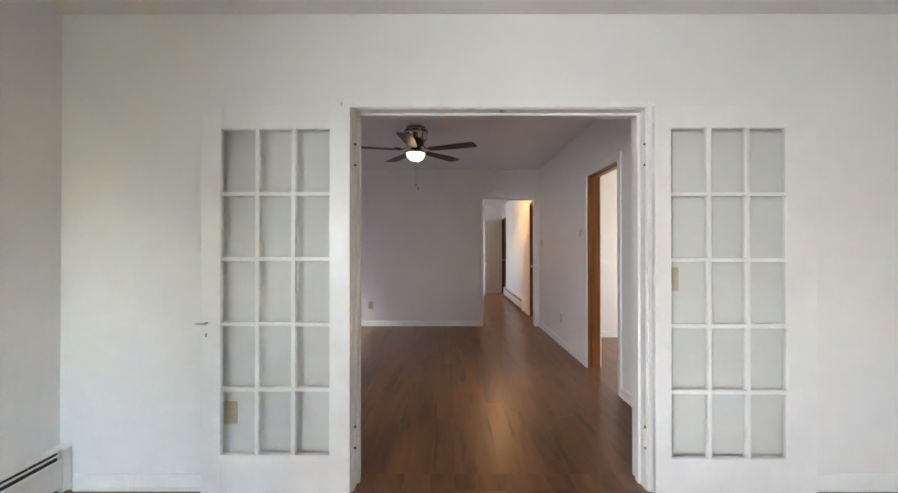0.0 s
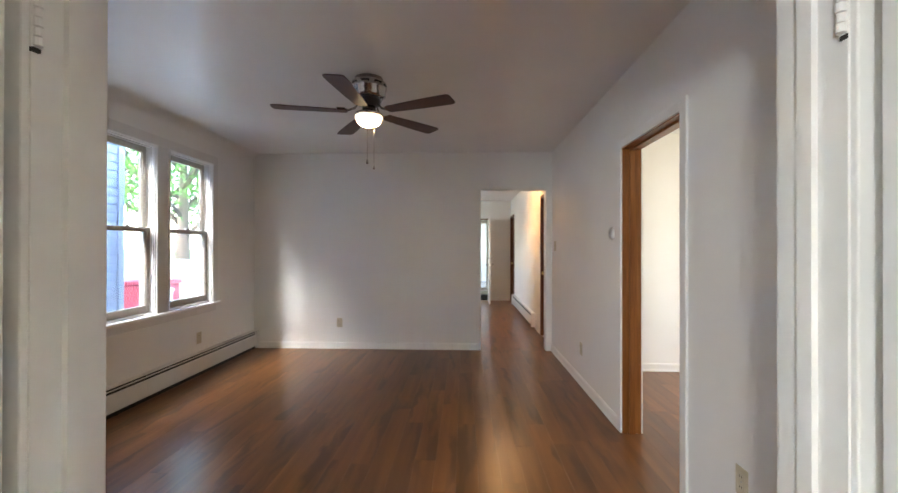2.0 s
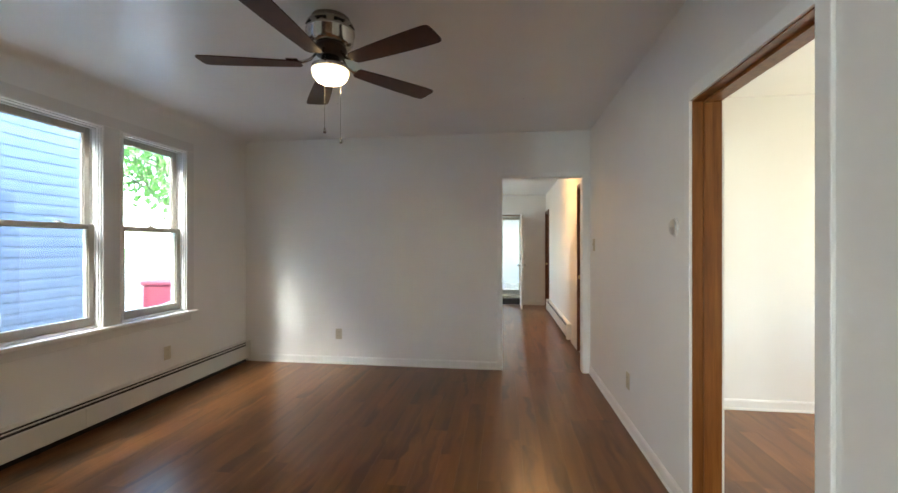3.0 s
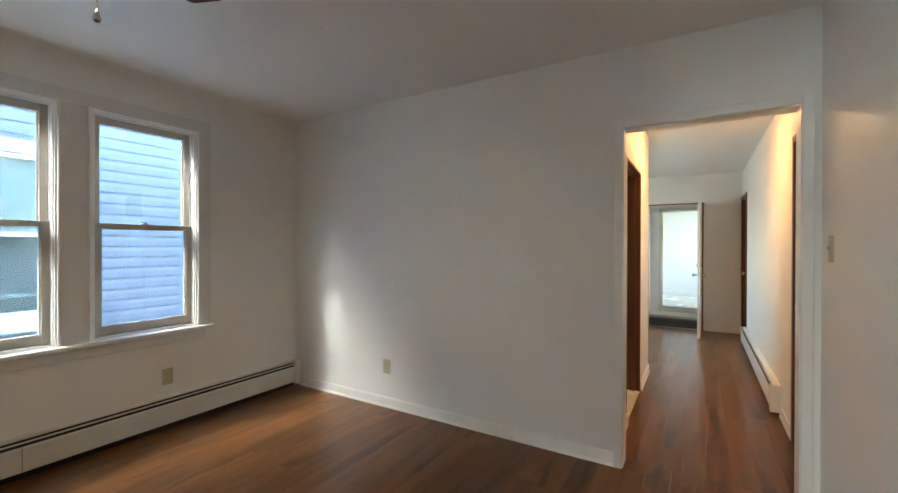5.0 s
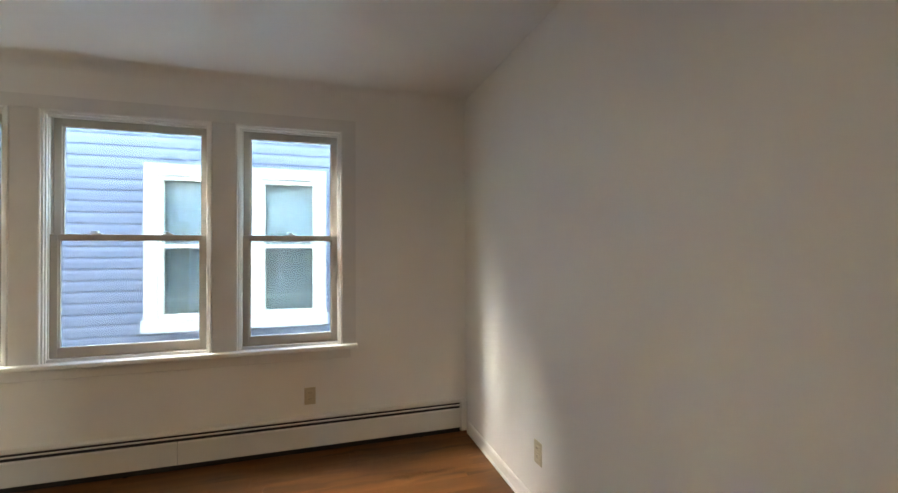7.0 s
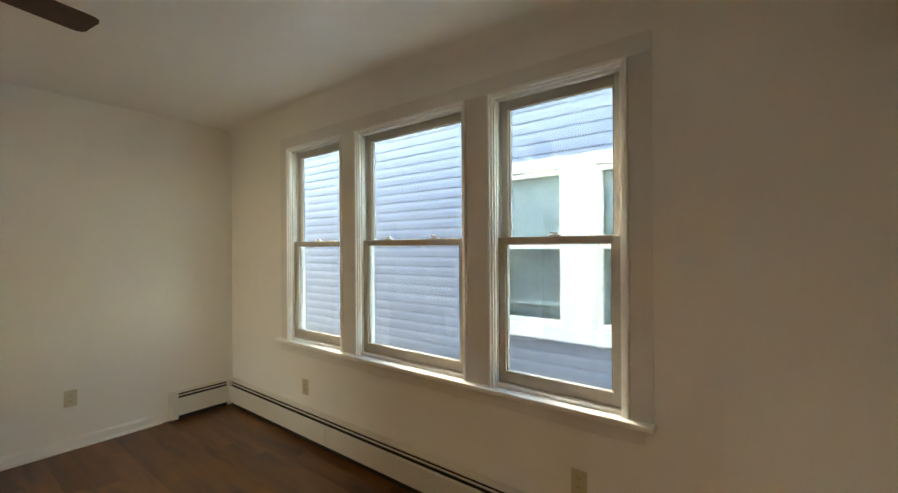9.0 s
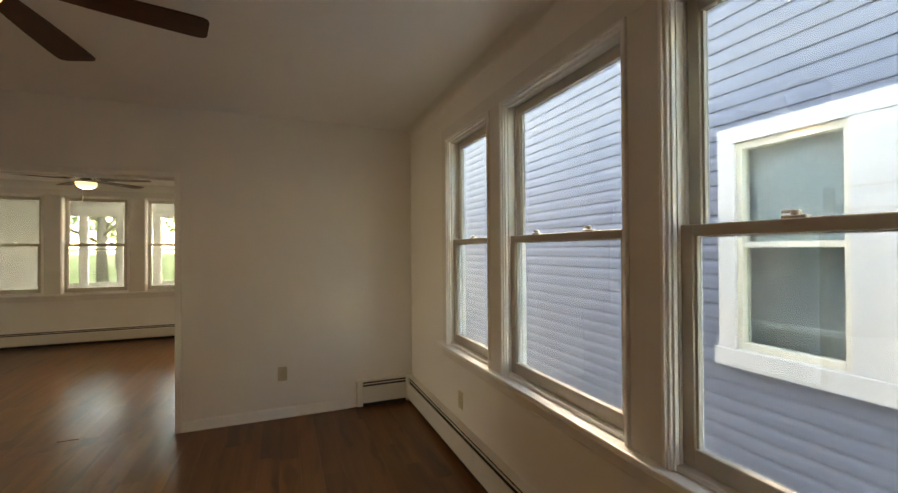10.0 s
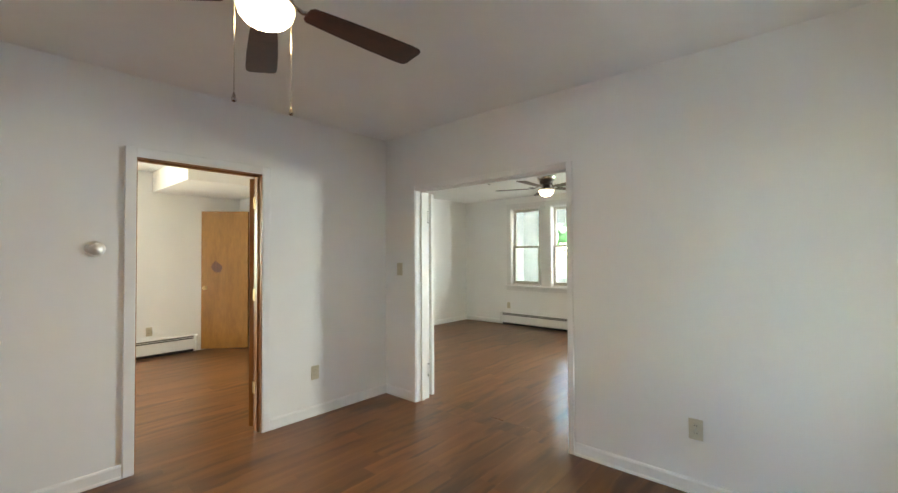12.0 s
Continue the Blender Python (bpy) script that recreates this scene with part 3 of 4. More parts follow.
# ---- french doors ----
def french_leaf(name, m, w, glass, zb, label, handle):
    """Local x from the hinge, y towards the front room; glass = (start, end) of the glazed width."""
    t = root(name, m, label, "french door", "pair of french doors", "structure")
    g0, g1 = glass
    zt, top, th = 1.842, 1.958, 0.034
    fr = bmesh.new()
    box(fr, 0.003, 0, 0.012, g0, th, top, 0.003)
    box(fr, g1, 0, 0.012, w, th, top, 0.003)
    box(fr, g0 - 0.001, 0.0005, zt, g1 + 0.001, th - 0.0005, top, 0.002)
    box(fr, g0 - 0.001, 0.0005, 0.012, g1 + 0.001, th - 0.0005, zb, 0.002)
    part("stile_and_rail_frame", fr, TRIM, t)
    pw, ph, mu = (g1 - g0) / 3, (zt - zb) / 5, 0.02
    for k in (1, 2):
        x = g0 + k * pw
        part("muntin", boxed(x - mu / 2, 0.002, zb - 0.001, x + mu / 2, th - 0.001, zt + 0.001, bevel=0.003), TRIM, t)
    for k in (1, 2, 3, 4):
        z = zb + k * ph
        part("muntin", boxed(g0 - 0.001, 0.003, z - mu / 2, g1 + 0.001, th - 0.002, z + mu / 2, bevel=0.003), TRIM, t)
    for i in range(3):
        for j in range(5):
            p = part("pane", boxed(g0 + i * pw, 0.012, zb + j * ph, g0 + (i + 1) * pw, 0.015, zb + (j + 1) * ph), FRENCH, t)
            p.visible_shadow = False
            p.matrix_local = pose(0, 0, 0, 0.25 * noise.noise((i * 3.1, j * 2.7, w)), 0, 0.25 * noise.noise((i, j * 5.3, 2 * w)))
    if handle:
        bm = boxed(w - 0.040, th, 0.79, w - 0.014, th + 0.003, 0.84, bevel=0.002)
        e = part("escutcheon", bm, TRIM, t, "painted keyhole plate")
        part("keyhole", boxed(w - 0.030, th + 0.003, 0.805, w - 0.025, th + 0.0036, 0.822), DARK, e)
        part("lever", tube([(w - 0.03, th, 0.874), (w - 0.03, th + 0.02, 0.874), (w - 0.032, th + 0.032, 0.873), (w + 0.006, th + 0.036, 0.876)], [0.006, 0.005, 0.005, 0.004]), STEEL, t, "small bent steel handle", True)
    return t


# each leaf lies folded back flat against the wall of the front room
lf = french_leaf("door_7", pose(-0.035, 2.258, 0, 0, 0, 180) , 0.745, (0.106, 0.648), 0.215, "white fifteen-pane french door folded back against the wall", True)
french_leaf("door_8", pose(1.474, 2.212, 0, 0, 0, -0.6), 0.796, (0.084, 0.652), 0.205, "white fifteen-pane french door folded back against the wall", False)
part("hook", tube([(-0.098, 2.30, 1.985), (-0.098, 2.288, 1.985), (-0.098, 2.286, 2.0)], 0.003), STEEL, fd, "tiny steel hook")


# ---- baseboards ----
def baseboard(name, p, q, side, h=0.085):
    """Along the wall from p to q; side: the way into the room."""
    p, q, s = Vector((*p, 0)), Vector((*q, 0)), Vector((*side, 0))
    bm = bmesh.new()
    prof = [(0.0005, 0.001), (0.017, 0.001), (0.017, 0.012), (0.012, 0.02), (0.012, h - 0.014), (0.007, h - 0.002), (0.0005, h)]
    rows = [[bm.verts.new(e + s * d + Vector((0, 0, z))) for d, z in prof] for e in (p, q)]
    n = len(prof)
    for k in range(n):
        bm.faces.new((rows[0][k], rows[0][(k + 1) % n], rows[1][(k + 1) % n], rows[1][k]))
    bm.faces.new(rows[0])
    bm.faces.new(rows[1])
    bmesh.ops.recalc_face_normals(bm, faces=bm.faces)
    return structure(name, bm, TRIM, "white painted wooden baseboard", "baseboard")


for p, q, s in (((-1.36, 2.458), (-0.078, 2.458), (0, 1)), ((1.516, 2.458), (1.888, 2.458), (0, 1)),
                ((1.905, 2.458), (1.905, 3.641), (-1, 0)), ((1.905, 4.569), (1.905, 6.838), (-1, 0)),
                ((-1.86, 6.855), (0.953, 6.855), (0, -1)),
                ((-1.47, 2.30), (-0.125, 2.30), (0, -1)), ((1.525, 2.30), (4.233, 2.30), (0, -1)), ((4.25, -1.703), (4.25, 2.283), (-1, 0)),
                ((3.38, -1.72), (4.25, -1.72), (0, 1)), ((-0.58, -1.72), (0.40, -1.72), (0, 1)),
                ((2.03, 6.02), (5.34, 6.02), (0, -1)), ((2.03, 4.569), (2.03, 6.003), (1, 0)), ((2.03, 2.475), (2.03, 3.641), (1, 0)), ((2.047, 2.458), (4.32, 2.458), (0, 1)),
                ((0.93, 8.365), (0.93, 9.067), (1, 0)), ((0.93, 6.975), (0.93, 7.525), (1, 0)), ((1.95, 7.835), (1.95, 8.30), (-1, 0)), ((1.855, 6.99), (1.95, 6.99), (0, 1)),
                ((1.453, 11.9), (1.933, 11.9), (0, -1)), ((-1.5, 11.9), (0.62, 11.9), (0, -1)), ((-1.5, 9.05), (0.93, 9.05), (0, 1))):
    baseboard("baseboard", p, q, s)
bm = boxed(-0.6, 14.583, 0.252, 2.5, 14.599, 0.37)
structure("baseboard_back_porch", bm, TRIM, "white painted baseboard", "baseboard")


# ---- baseboard heaters ----
def heater(name, m, length, caps=(True, True), h=0.235, joints=(), label="off-white enamel baseboard heater along the wall"):
    """Local x along the wall, y out of the wall."""
    t = root(name, m, label, "baseboard heater")
    c0, c1 = (0.05 if caps[0] else 0.0), (length - 0.05 if caps[1] else length)
    part("back_plate", boxed(0.002, 0.001, 0.004, length - 0.002, 0.006, h), ENAMEL, t)
    part("top_lip", boxed(0.002, 0.006, h - 0.010, length - 0.002, 0.052, h, bevel=0.003), ENAMEL, t)
    pts = [(0.060, 0.044), (0.066, 0.048), (0.066, h - 0.056), (0.060, h - 0.046), (0.056, h - 0.048), (0.062, h - 0.058), (0.062, 0.048)]
    xs = [c0] + [j for j in joints if c0 < j < c1] + [c1]
    for a, b in zip(xs, xs[1:]):
        fr = bmesh.new()
        rows = [[fr.verts.new((x, y, z)) for y, z in pts] for x in (a + 0.0015, b - 0.0015)]
        n = len(pts)
        for k in range(n):
            fr.faces.new((rows[0][k], rows[0][(k + 1) % n], rows[1][(k + 1) % n], rows[1][k]))
        fr.faces.new(rows[0])
        fr.faces.new(rows[1])
        bmesh.ops.recalc_face_normals(fr, faces=fr.faces)
        part("front_cover", fr, ENAMEL, t)
    part("damper", boxed(c0, 0.046, h - 0.032, c1, 0.052, h - 0.024), ENAMEL, t, "thin hinged damper flap")
    # solid near-black block, so the slots and bottom gap read as deep shade
    part("recess_fill", boxed(c0 + 0.004, 0.0065, 0.006, c1 - 0.004, 0.044, h - 0.011), DARK, t, "near-black block for the shade inside the heater")
    for on, x0, x1 in ((caps[0], 0.0, 0.052), (caps[1], length - 0.052, length)):
        if on:
            part("end_cap", boxed(x0, 0.001, 0.018, x1, 0.071, h + 0.003, bevel=0.008), ENAMEL, t)
    for x in (c0 + 0.3, (c0 + c1) / 2, c1 - 0.3):
        part("bracket", boxed(x - 0.01, 0.006, 0.001, x + 0.01, 0.043, 0.0055), DARK, t)
    return t


heater("baseboard_heater", pose(-1.93, 6.845, 0, 0, 0, -90), 4.31, (True, False), joints=(1.9, 2.9), label="long off-white enamel baseboard heater under the windows")
heater("baseboard_heater", pose(-1.41, 2.458, 0, 0, 0, 0) @ pose(-0.45, 0, 0), 0.45, (False, True), label="short off-white baseboard heater beside the corner")
bm = boxed(-1.929, 2.460, 0.018, -1.858, 2.534, 0.2385, bevel=0.006)
tagged(part("heater_corner_cap", bm, ENAMEL), "off-white enamel corner cap joining two baseboard heaters", "heater cap")
heater("baseboard_heater", pose(-1.55, 2.292, 0, 0, 0, -90), 3.4, (True, True), 0.235, label="off-white baseboard heater in the front room")
heater("baseboard_heater", pose(0.41, -1.72, 0), 2.95, (True, True), label="off-white baseboard heater under the front windows")
heater("baseboard_heater", pose(5.42, 3.05, 0, 0, 0, 90), 2.9, (True, True), label="off-white baseboard heater in the bedroom")
heater("baseboard_heater", pose(1.95, 8.33, 0, 0, 0, 90), 2.8, (True, True), 0.235, label="off-white baseboard heater in the hall")


# ---- plates on the walls ----
def outlet(m, mat=None, label="ivory duplex outlet on the wall"):
    """Local y out of the wall, the plate's middle at the origin."""
    t = root("wall_outlet", m, label, "outlet", "wall outlets")
    part("cover_plate", boxed(-0.036, 0.0004, -0.058, 0.036, 0.0055, 0.058, bevel=0.002), mat or IVORY, t)
    for z in (-0.021, 0.021):
        bm = boxed(-0.017, 0.0052, z - 0.014, 0.017, 0.0075, z + 0.014, bevel=0.003)
        r = part("receptacle", bm, mat or IVORY, t)
        for x in (-0.006, 0.006):
            part("slot", boxed(x - 0.0012, 0.0074, z - 0.003, x + 0.0012, 0.0078, z + 0.006), DARK, r)
    part("screw", lathe([(0, 0), (0.0035, 0), (0.0028, 0.0012), (0, 0.0016)], 10, None, (0, 0, 0)), STEEL, t).matrix_local = pose(0, 0.0055, 0, -90)
    return t


def switch(m, label="ivory toggle light switch on the wall", s=1.0):
    t = root("light_switch", m, label, "light switch", "light switches")
    part("cover_plate", boxed(-0.037 * s, 0.0004, -0.06 * s, 0.037 * s, 0.0055, 0.06 * s, bevel=0.002), IVORY, t)
    part("toggle", boxed(-0.005, 0.005, -0.004, 0.005, 0.018, 0.013, bevel=0.002), IVORY, t)
    for z in (-0.03, 0.03):
        part("screw", lathe([(0, 0), (0.003, 0), (0.0025, 0.001), (0, 0.0014)], 10), STEEL, t).matrix_local = pose(0, 0.0055, z, -90)
    return t


N, S, E, W = 180, 0, 90, -90     # turn of a plate on the north, south, east or west wall
for x, y, z, r in ((-0.808, 6.855, 0.335, N), (-1.93, 5.722, 0.371, W), (-1.93, 3.622, 0.378, W), (-0.802, 2.458, 0.367, S), (1.905, 3.245, 0.365, E), (1.905, 5.537, 0.345, E),
                   (5.42, 3.625, 0.349, E), (3.19, -1.72, 0.372, S), (-0.669, 2.30, 0.399, N)):
    outlet(pose(x, y, z, 0, 0, r))
switch(pose(1.695, 2.458, 1.229))
switch(pose(1.905, 6.665, 1.325, 0, 0, E))
switch(pose(1.602, 2.30, 1.087, 0, 0, N), "ivory toggle light switch behind the french door")

t = root("thermostat", pose(1.905, 4.703, 1.410, 0, 0, 90), "round silver and white thermostat on the wall", "thermostat")
part("base_ring", lathe([(0, 0), (0.048, 0), (0.048, 0.008), (0.044, 0.013), (0, 0.013)], 32), WHITEPL, t, smooth=True).matrix_local = pose(0, 0.0004, 0, -90)
part("dial", lathe([(0, 0), (0.040, 0), (0.039, 0.006), (0.032, 0.010), (0.020, 0.010), (0.018, 0.013), (0, 0.014)], 32), SATIN, t, "silver dial", True).matrix_local = pose(0, 0.013, 0, -90)


# ---- ceiling fans ----
def ceiling_fan(x, y, top, turn, label, chains):
    t = root("ceiling_fan", pose(x, y, top), label, "ceiling fan", "ceiling fans")
    part("motor_housing", lathe([(0, -0.001), (0.100, -0.001), (0.100, -0.022), (0.118, -0.030), (0.122, -0.036), (0.122, -0.062), (0.127, -0.067), (0.127, -0.078), (0.121, -0.083), (0.119, -0.128), (0.100, -0.146), (0, -0.148)], 48), NICKEL, t, "shiny brushed nickel housing", True)
    for k in range(8):
        a = 2 * math.pi * k / 8
        v = part("vent_slot", boxed(-0.03, -0.001, -0.005, 0.03, 0.002, 0.005, bevel=0.002), DARK, t)
        v.matrix_local = pose(0.1215 * math.cos(a), 0.1215 * math.sin(a), -0.049, 0, 0, math.degrees(a) - 90)
    part("motor_hub", lathe([(0, -0.144), (0.082, -0.144), (0.086, -0.168), (0.076, -0.192), (0.045, -0.202), (0, -0.202)], 40), BRONZE, t, "dark rotating hub", True)
    part("light_fitter", lathe([(0, -0.200), (0.046, -0.200), (0.050, -0.228), (0.076, -0.248), (0.096, -0.254), (0.098, -0.274), (0, -0.274)], 40), NICKEL, t, "nickel light fitter", True)
    part("glass_bowl", lathe([(0.096, -0.268), (0.097, -0.284), (0.090, -0.308), (0.070, -0.329), (0.040, -0.342), (0, -0.345)], 40), BOWL, t, "lit opal glass bowl", True)
    for k in range(5):
        a = turn + 72 * k
        ir = tube([(0.07, 0, -0.180), (0.10, 0.014, -0.222), (0.14, 0.012, -0.238), (0.19, 0, -0.229)], [0.009, 0.008, 0.008, 0.009])
        box(ir, 0.165, -0.030, -0.231, 0.225, 0.030, -0.2265, 0.001)
        iron = part("blade_iron", ir, NICKEL, t, "curved nickel blade bracket", True)
        iron.matrix_local = pose(0, 0, 0, 0, 0, a)
        bm = bmesh.new()
        out = [(0.150, 0.030), (0.165, 0.044), (0.30, 0.056), (0.45, 0.065), (0.60, 0.070), (0.640, 0.068), (0.654, 0.060), (0.660, 0.046)]
        ring = [(r, w) for r, w in out] + [(r, -w) for r, w in reversed(out)]
        low = [bm.verts.new((r, w, -0.003)) for r, w in ring]
        up = [bm.verts.new((r, w, 0.003)) for r, w in ring]
        bm.faces.new(low)
        bm.faces.new(up)
        for i in range(len(ring)):
            j = (i + 1) % len(ring)
            bm.faces.new((low[i], low[j], up[j], up[i]))
        bmesh.ops.recalc_face_normals(bm, faces=bm.faces)
        b = part("blade", bm, BLADE, t, "dark walnut fan blade")
        b.matrix_local = pose(0, 0, 0, 0, 0, a) @ pose(0, 0, -0.243, -6)
    for cx, cy, z0, z1 in chains:
        c = tube([(cx, cy, z0), (cx, cy, z1 + 0.03)], 0.0016, 6)
        for i in range(int((z0 - z1) / 0.012)):
            lathe([(0, 0), (0.0026, 0.003), (0, 0.006)], 6, c, (cx, cy, z1 + 0.03 + i * 0.012))
        ch = part("pull_chain", c, NICKEL, t, "thin beaded pull chain")
        part("pull_fob", lathe([(0, 0.034), (0.004, 0.028), (0.009, 0.010), (0.007, 0.002), (0, 0)], 14, None, (cx, cy, z1)), NICKEL, ch, "", True)
    return t


ceiling_fan(0.105, 4.51, H, 49, "five-blade walnut and nickel ceiling fan with lit bowl", ((0.012, -0.100, -0.262, -0.634), (0.016, 0.100, -0.262, -0.636)))
ceiling_fan(1.25, 0.35, FH, 20, "five-blade ceiling fan with lit bowl in front room", ((0.06, -0.07, -0.262, -0.48),))
t = root("hall_ceiling_light", pose(1.41, 8.28, HH), "round lit flush ceiling light in the hall", "ceiling light")
part("pan", lathe([(0, -0.001), (0.135, -0.001), (0.135, -0.018), (0, -0.018)], 36), TRIM, t)
part("dome", lathe([(0.128, -0.018), (0.125, -0.035), (0.10, -0.06), (0.055, -0.077), (0, -0.082)], 36), DOME, t, "lit frosted dome", True)

# back entry: raised floor, step and sill
structure("step_back_entry", boxed(0.63, 11.96, -0.5, 1.46, 12.12, 0.125), BLACKSTEP, "black rubber step at the back door", "step")
structure("floor_back_entry", boxed(0.62, 12.12, -0.5, 1.47, 12.6, 0.16), CONCRETE, "raised grey back entry floor", "floor")
structure("floor_back_porch", boxed(-0.6, 12.6, -0.5, 2.5, 14.6, 0.25), TILE, "pale back porch floor", "floor")
structure("floor_bath", boxed(-0.8, 6.975, -0.5, 0.93, 8.95, 0.004), TILE, "white tiled bathroom floor", "floor")

# ---- front porch ----
wall("wall_porch_east", "y", -4.3, -1.92, 4.35, 4.45, -0.6, 2.75, mat=WHITEOUT, label="white enclosed porch wall")
wall("wall_porch_west", "y", -4.3, -1.92, -1.75, -1.65, -0.6, 2.75, mat=WHITEOUT, label="white enclosed porch wall")
PW = [(2.94 - 0.62 * k, 3.47 - 0.62 * k, 0.73, 2.15) for k in range(8)]
wall("wall_porch_south", "x", -1.75, 4.45, -4.3, -4.2, -0.6, 2.75, PW, "white porch wall with a row of windows", WHITEOUT)
structure("ceiling_porch", boxed(-1.75, -4.3, 2.45, 4.45, -1.9, 2.6), WHITEOUT, "white porch ceiling", "ceiling")
structure("floor_porch", boxed(-1.65, -4.2, -0.5, 4.35, -1.92, -0.02), CONCRETE, "grey porch floor", "floor")
for i, (a, b, z0, z1) in enumerate(PW):
    t = root("porch_window", pose(0, 0, 0), "narrow white porch window with a low rail", "window", "porch windows", "structure")
    bm = bmesh.new()
    for x0, x1 in ((a + 0.001, a + 0.026), (b - 0.026, b - 0.001)):
        box(bm, x0, -4.28, z0 + 0.001, x1, -4.215, z1 - 0.001)
    for q0, q1 in ((z0 + 0.001, z0 + 0.05), (1.42, 1.46), (z1 - 0.04, z1 - 0.001)):
        box(bm, a + 0.035, -4.275, q0, b - 0.035, -4.22, q1)
    part("frame", bm, WHITEOUT, t)
    p = part("pane", boxed(a + 0.03, -4.25, z0 + 0.04, b - 0.03, -4.246, z1 - 0.03), GLASS, t)
    p.visible_shadow = False

# ---- outside ----
bm = bmesh.new()
vs = [[bm.verts.new((x, y, -0.62)) for y in (-400, 2.0, 400)] for x in (-400, -1.8, 5.6, 400)]
for i in range(3):
    for j in range(2):
        bm.faces.new((vs[i][j], vs[i + 1][j], vs[i + 1][j + 1], vs[i][j + 1]))
structure("ground", bm, GRASS, "bright spring lawn", "ground")
structure("pavement_alley", boxed(-3.99, -6, -0.63, -2.06, 30, -0.60), PALE, "pale concrete path between the houses", "pavement")
structure("pavement_yard", boxed(-16, 7.6, -0.63, -3.9, 30, -0.601), CONCRETE, "pale concrete yard behind the neighbour's house", "pavement")

# neighbour's house
NX, NY0, NY1, NZ = -3.89, -1.6, 7.08, 3.85
house = root("neighbour_house", pose(0, 0, 0), "neighbour's house with blue-grey lap siding and white trim", "house")
bm = bmesh.new()
box(bm, -12, NY0, -0.6, NX - 0.22, NY1, NZ)
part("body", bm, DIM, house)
wl = bmesh.new()
box(wl, NX - 0.2, NY0, -0.28, NX - 0.024, 4.12, NZ)
box(wl, NX - 0.2, 5.79, -0.28, NX - 0.024, NY1, NZ)
box(wl, NX - 0.2, 4.12, -0.28, NX - 0.024, 5.79, 0.6)
box(wl, NX - 0.2, 4.12, 2.2, NX - 0.024, 5.79, NZ)
part("wall", wl, SIDING, house)
part("foundation", boxed(-12, NY0 + 0.02, -0.6, NX - 0.03, NY1 - 0.02, -0.282), BEIGE, house, "beige concrete foundation")
for y in (NY0 - 0.02, NY1 - 0.07):
    part("corner_board", boxed(NX - 0.1, y, -0.28, NX + 0.012, y + 0.09, NZ, bevel=0.004), SIDING if y > 0 else WHITEOUT, house)
roof = bmesh.new()
p = [(NX + 0.07, NZ - 0.02), (NX + 0.07, NZ + 0.1), (-8.0, NZ + 2.2), (-12.4, NZ + 0.1), (-12.4, NZ - 0.02)]
rows = [[roof.verts.new((x, y, z)) for x, z in p] for y in (NY0 - 0.3, NY1 + 0.3)]
for k in range(5):
    roof.faces.new((rows[0][k], rows[0][(k + 1) % 5], rows[1][(k + 1) % 5], rows[1][k]))
roof.faces.new(rows[0])
roof.faces.new(rows[1])
bmesh.ops.recalc_face_normals(roof, faces=roof.faces)
part("roof", roof, SHINGLE, house)


def lap_mesh(length):
    bm = bmesh.new()
    prof = [(0.0, 0.0), (0.009, 0.0), (0.0125, 0.005), (0.0135, 0.018), (0.013, 0.058), (0.0095, 0.078), (0.004, 0.094), (0.002, 0.1145), (0.0, 0.1145)]
    rows = [[bm.verts.new((d, y, z)) for d, z in prof] for y in (0, length)]
    n = len(prof)
    for k in range(n):
        bm.faces.new((rows[0][k], rows[0][(k + 1) % n], rows[1][(k + 1) % n], rows[1][k]))
    bm.faces.new(rows[0])
    bm.faces.new(rows[1])
    bmesh.ops.recalc_face_normals(bm, faces=bm.faces)
    me = bpy.data.meshes.new("siding_board")
    bm.to_mesh(me)
    bm.free()
    me.materials.append(SIDING)
    return me


T0, T1 = 4.06, 5.845      # trim of the neighbour's window pair
laps = {}
for k in range(1, 37):
    z = -0.394 + 0.1135 * k
    runs = [(NY0 + 0.07, NY1 - 0.07)] if z + 0.1145 < 0.535 or z > 2.25 else [(NY0 + 0.07, T0 + 0.004), (T1 - 0.004, NY1 - 0.07)]
    for a, b in runs:
        key = round(b - a, 3)
        laps[key] = laps.get(key) or lap_mesh(b - a)
        ob = new("siding_board", laps[key])
        ob.parent, ob.location = house, (NX - 0.024, a, z)

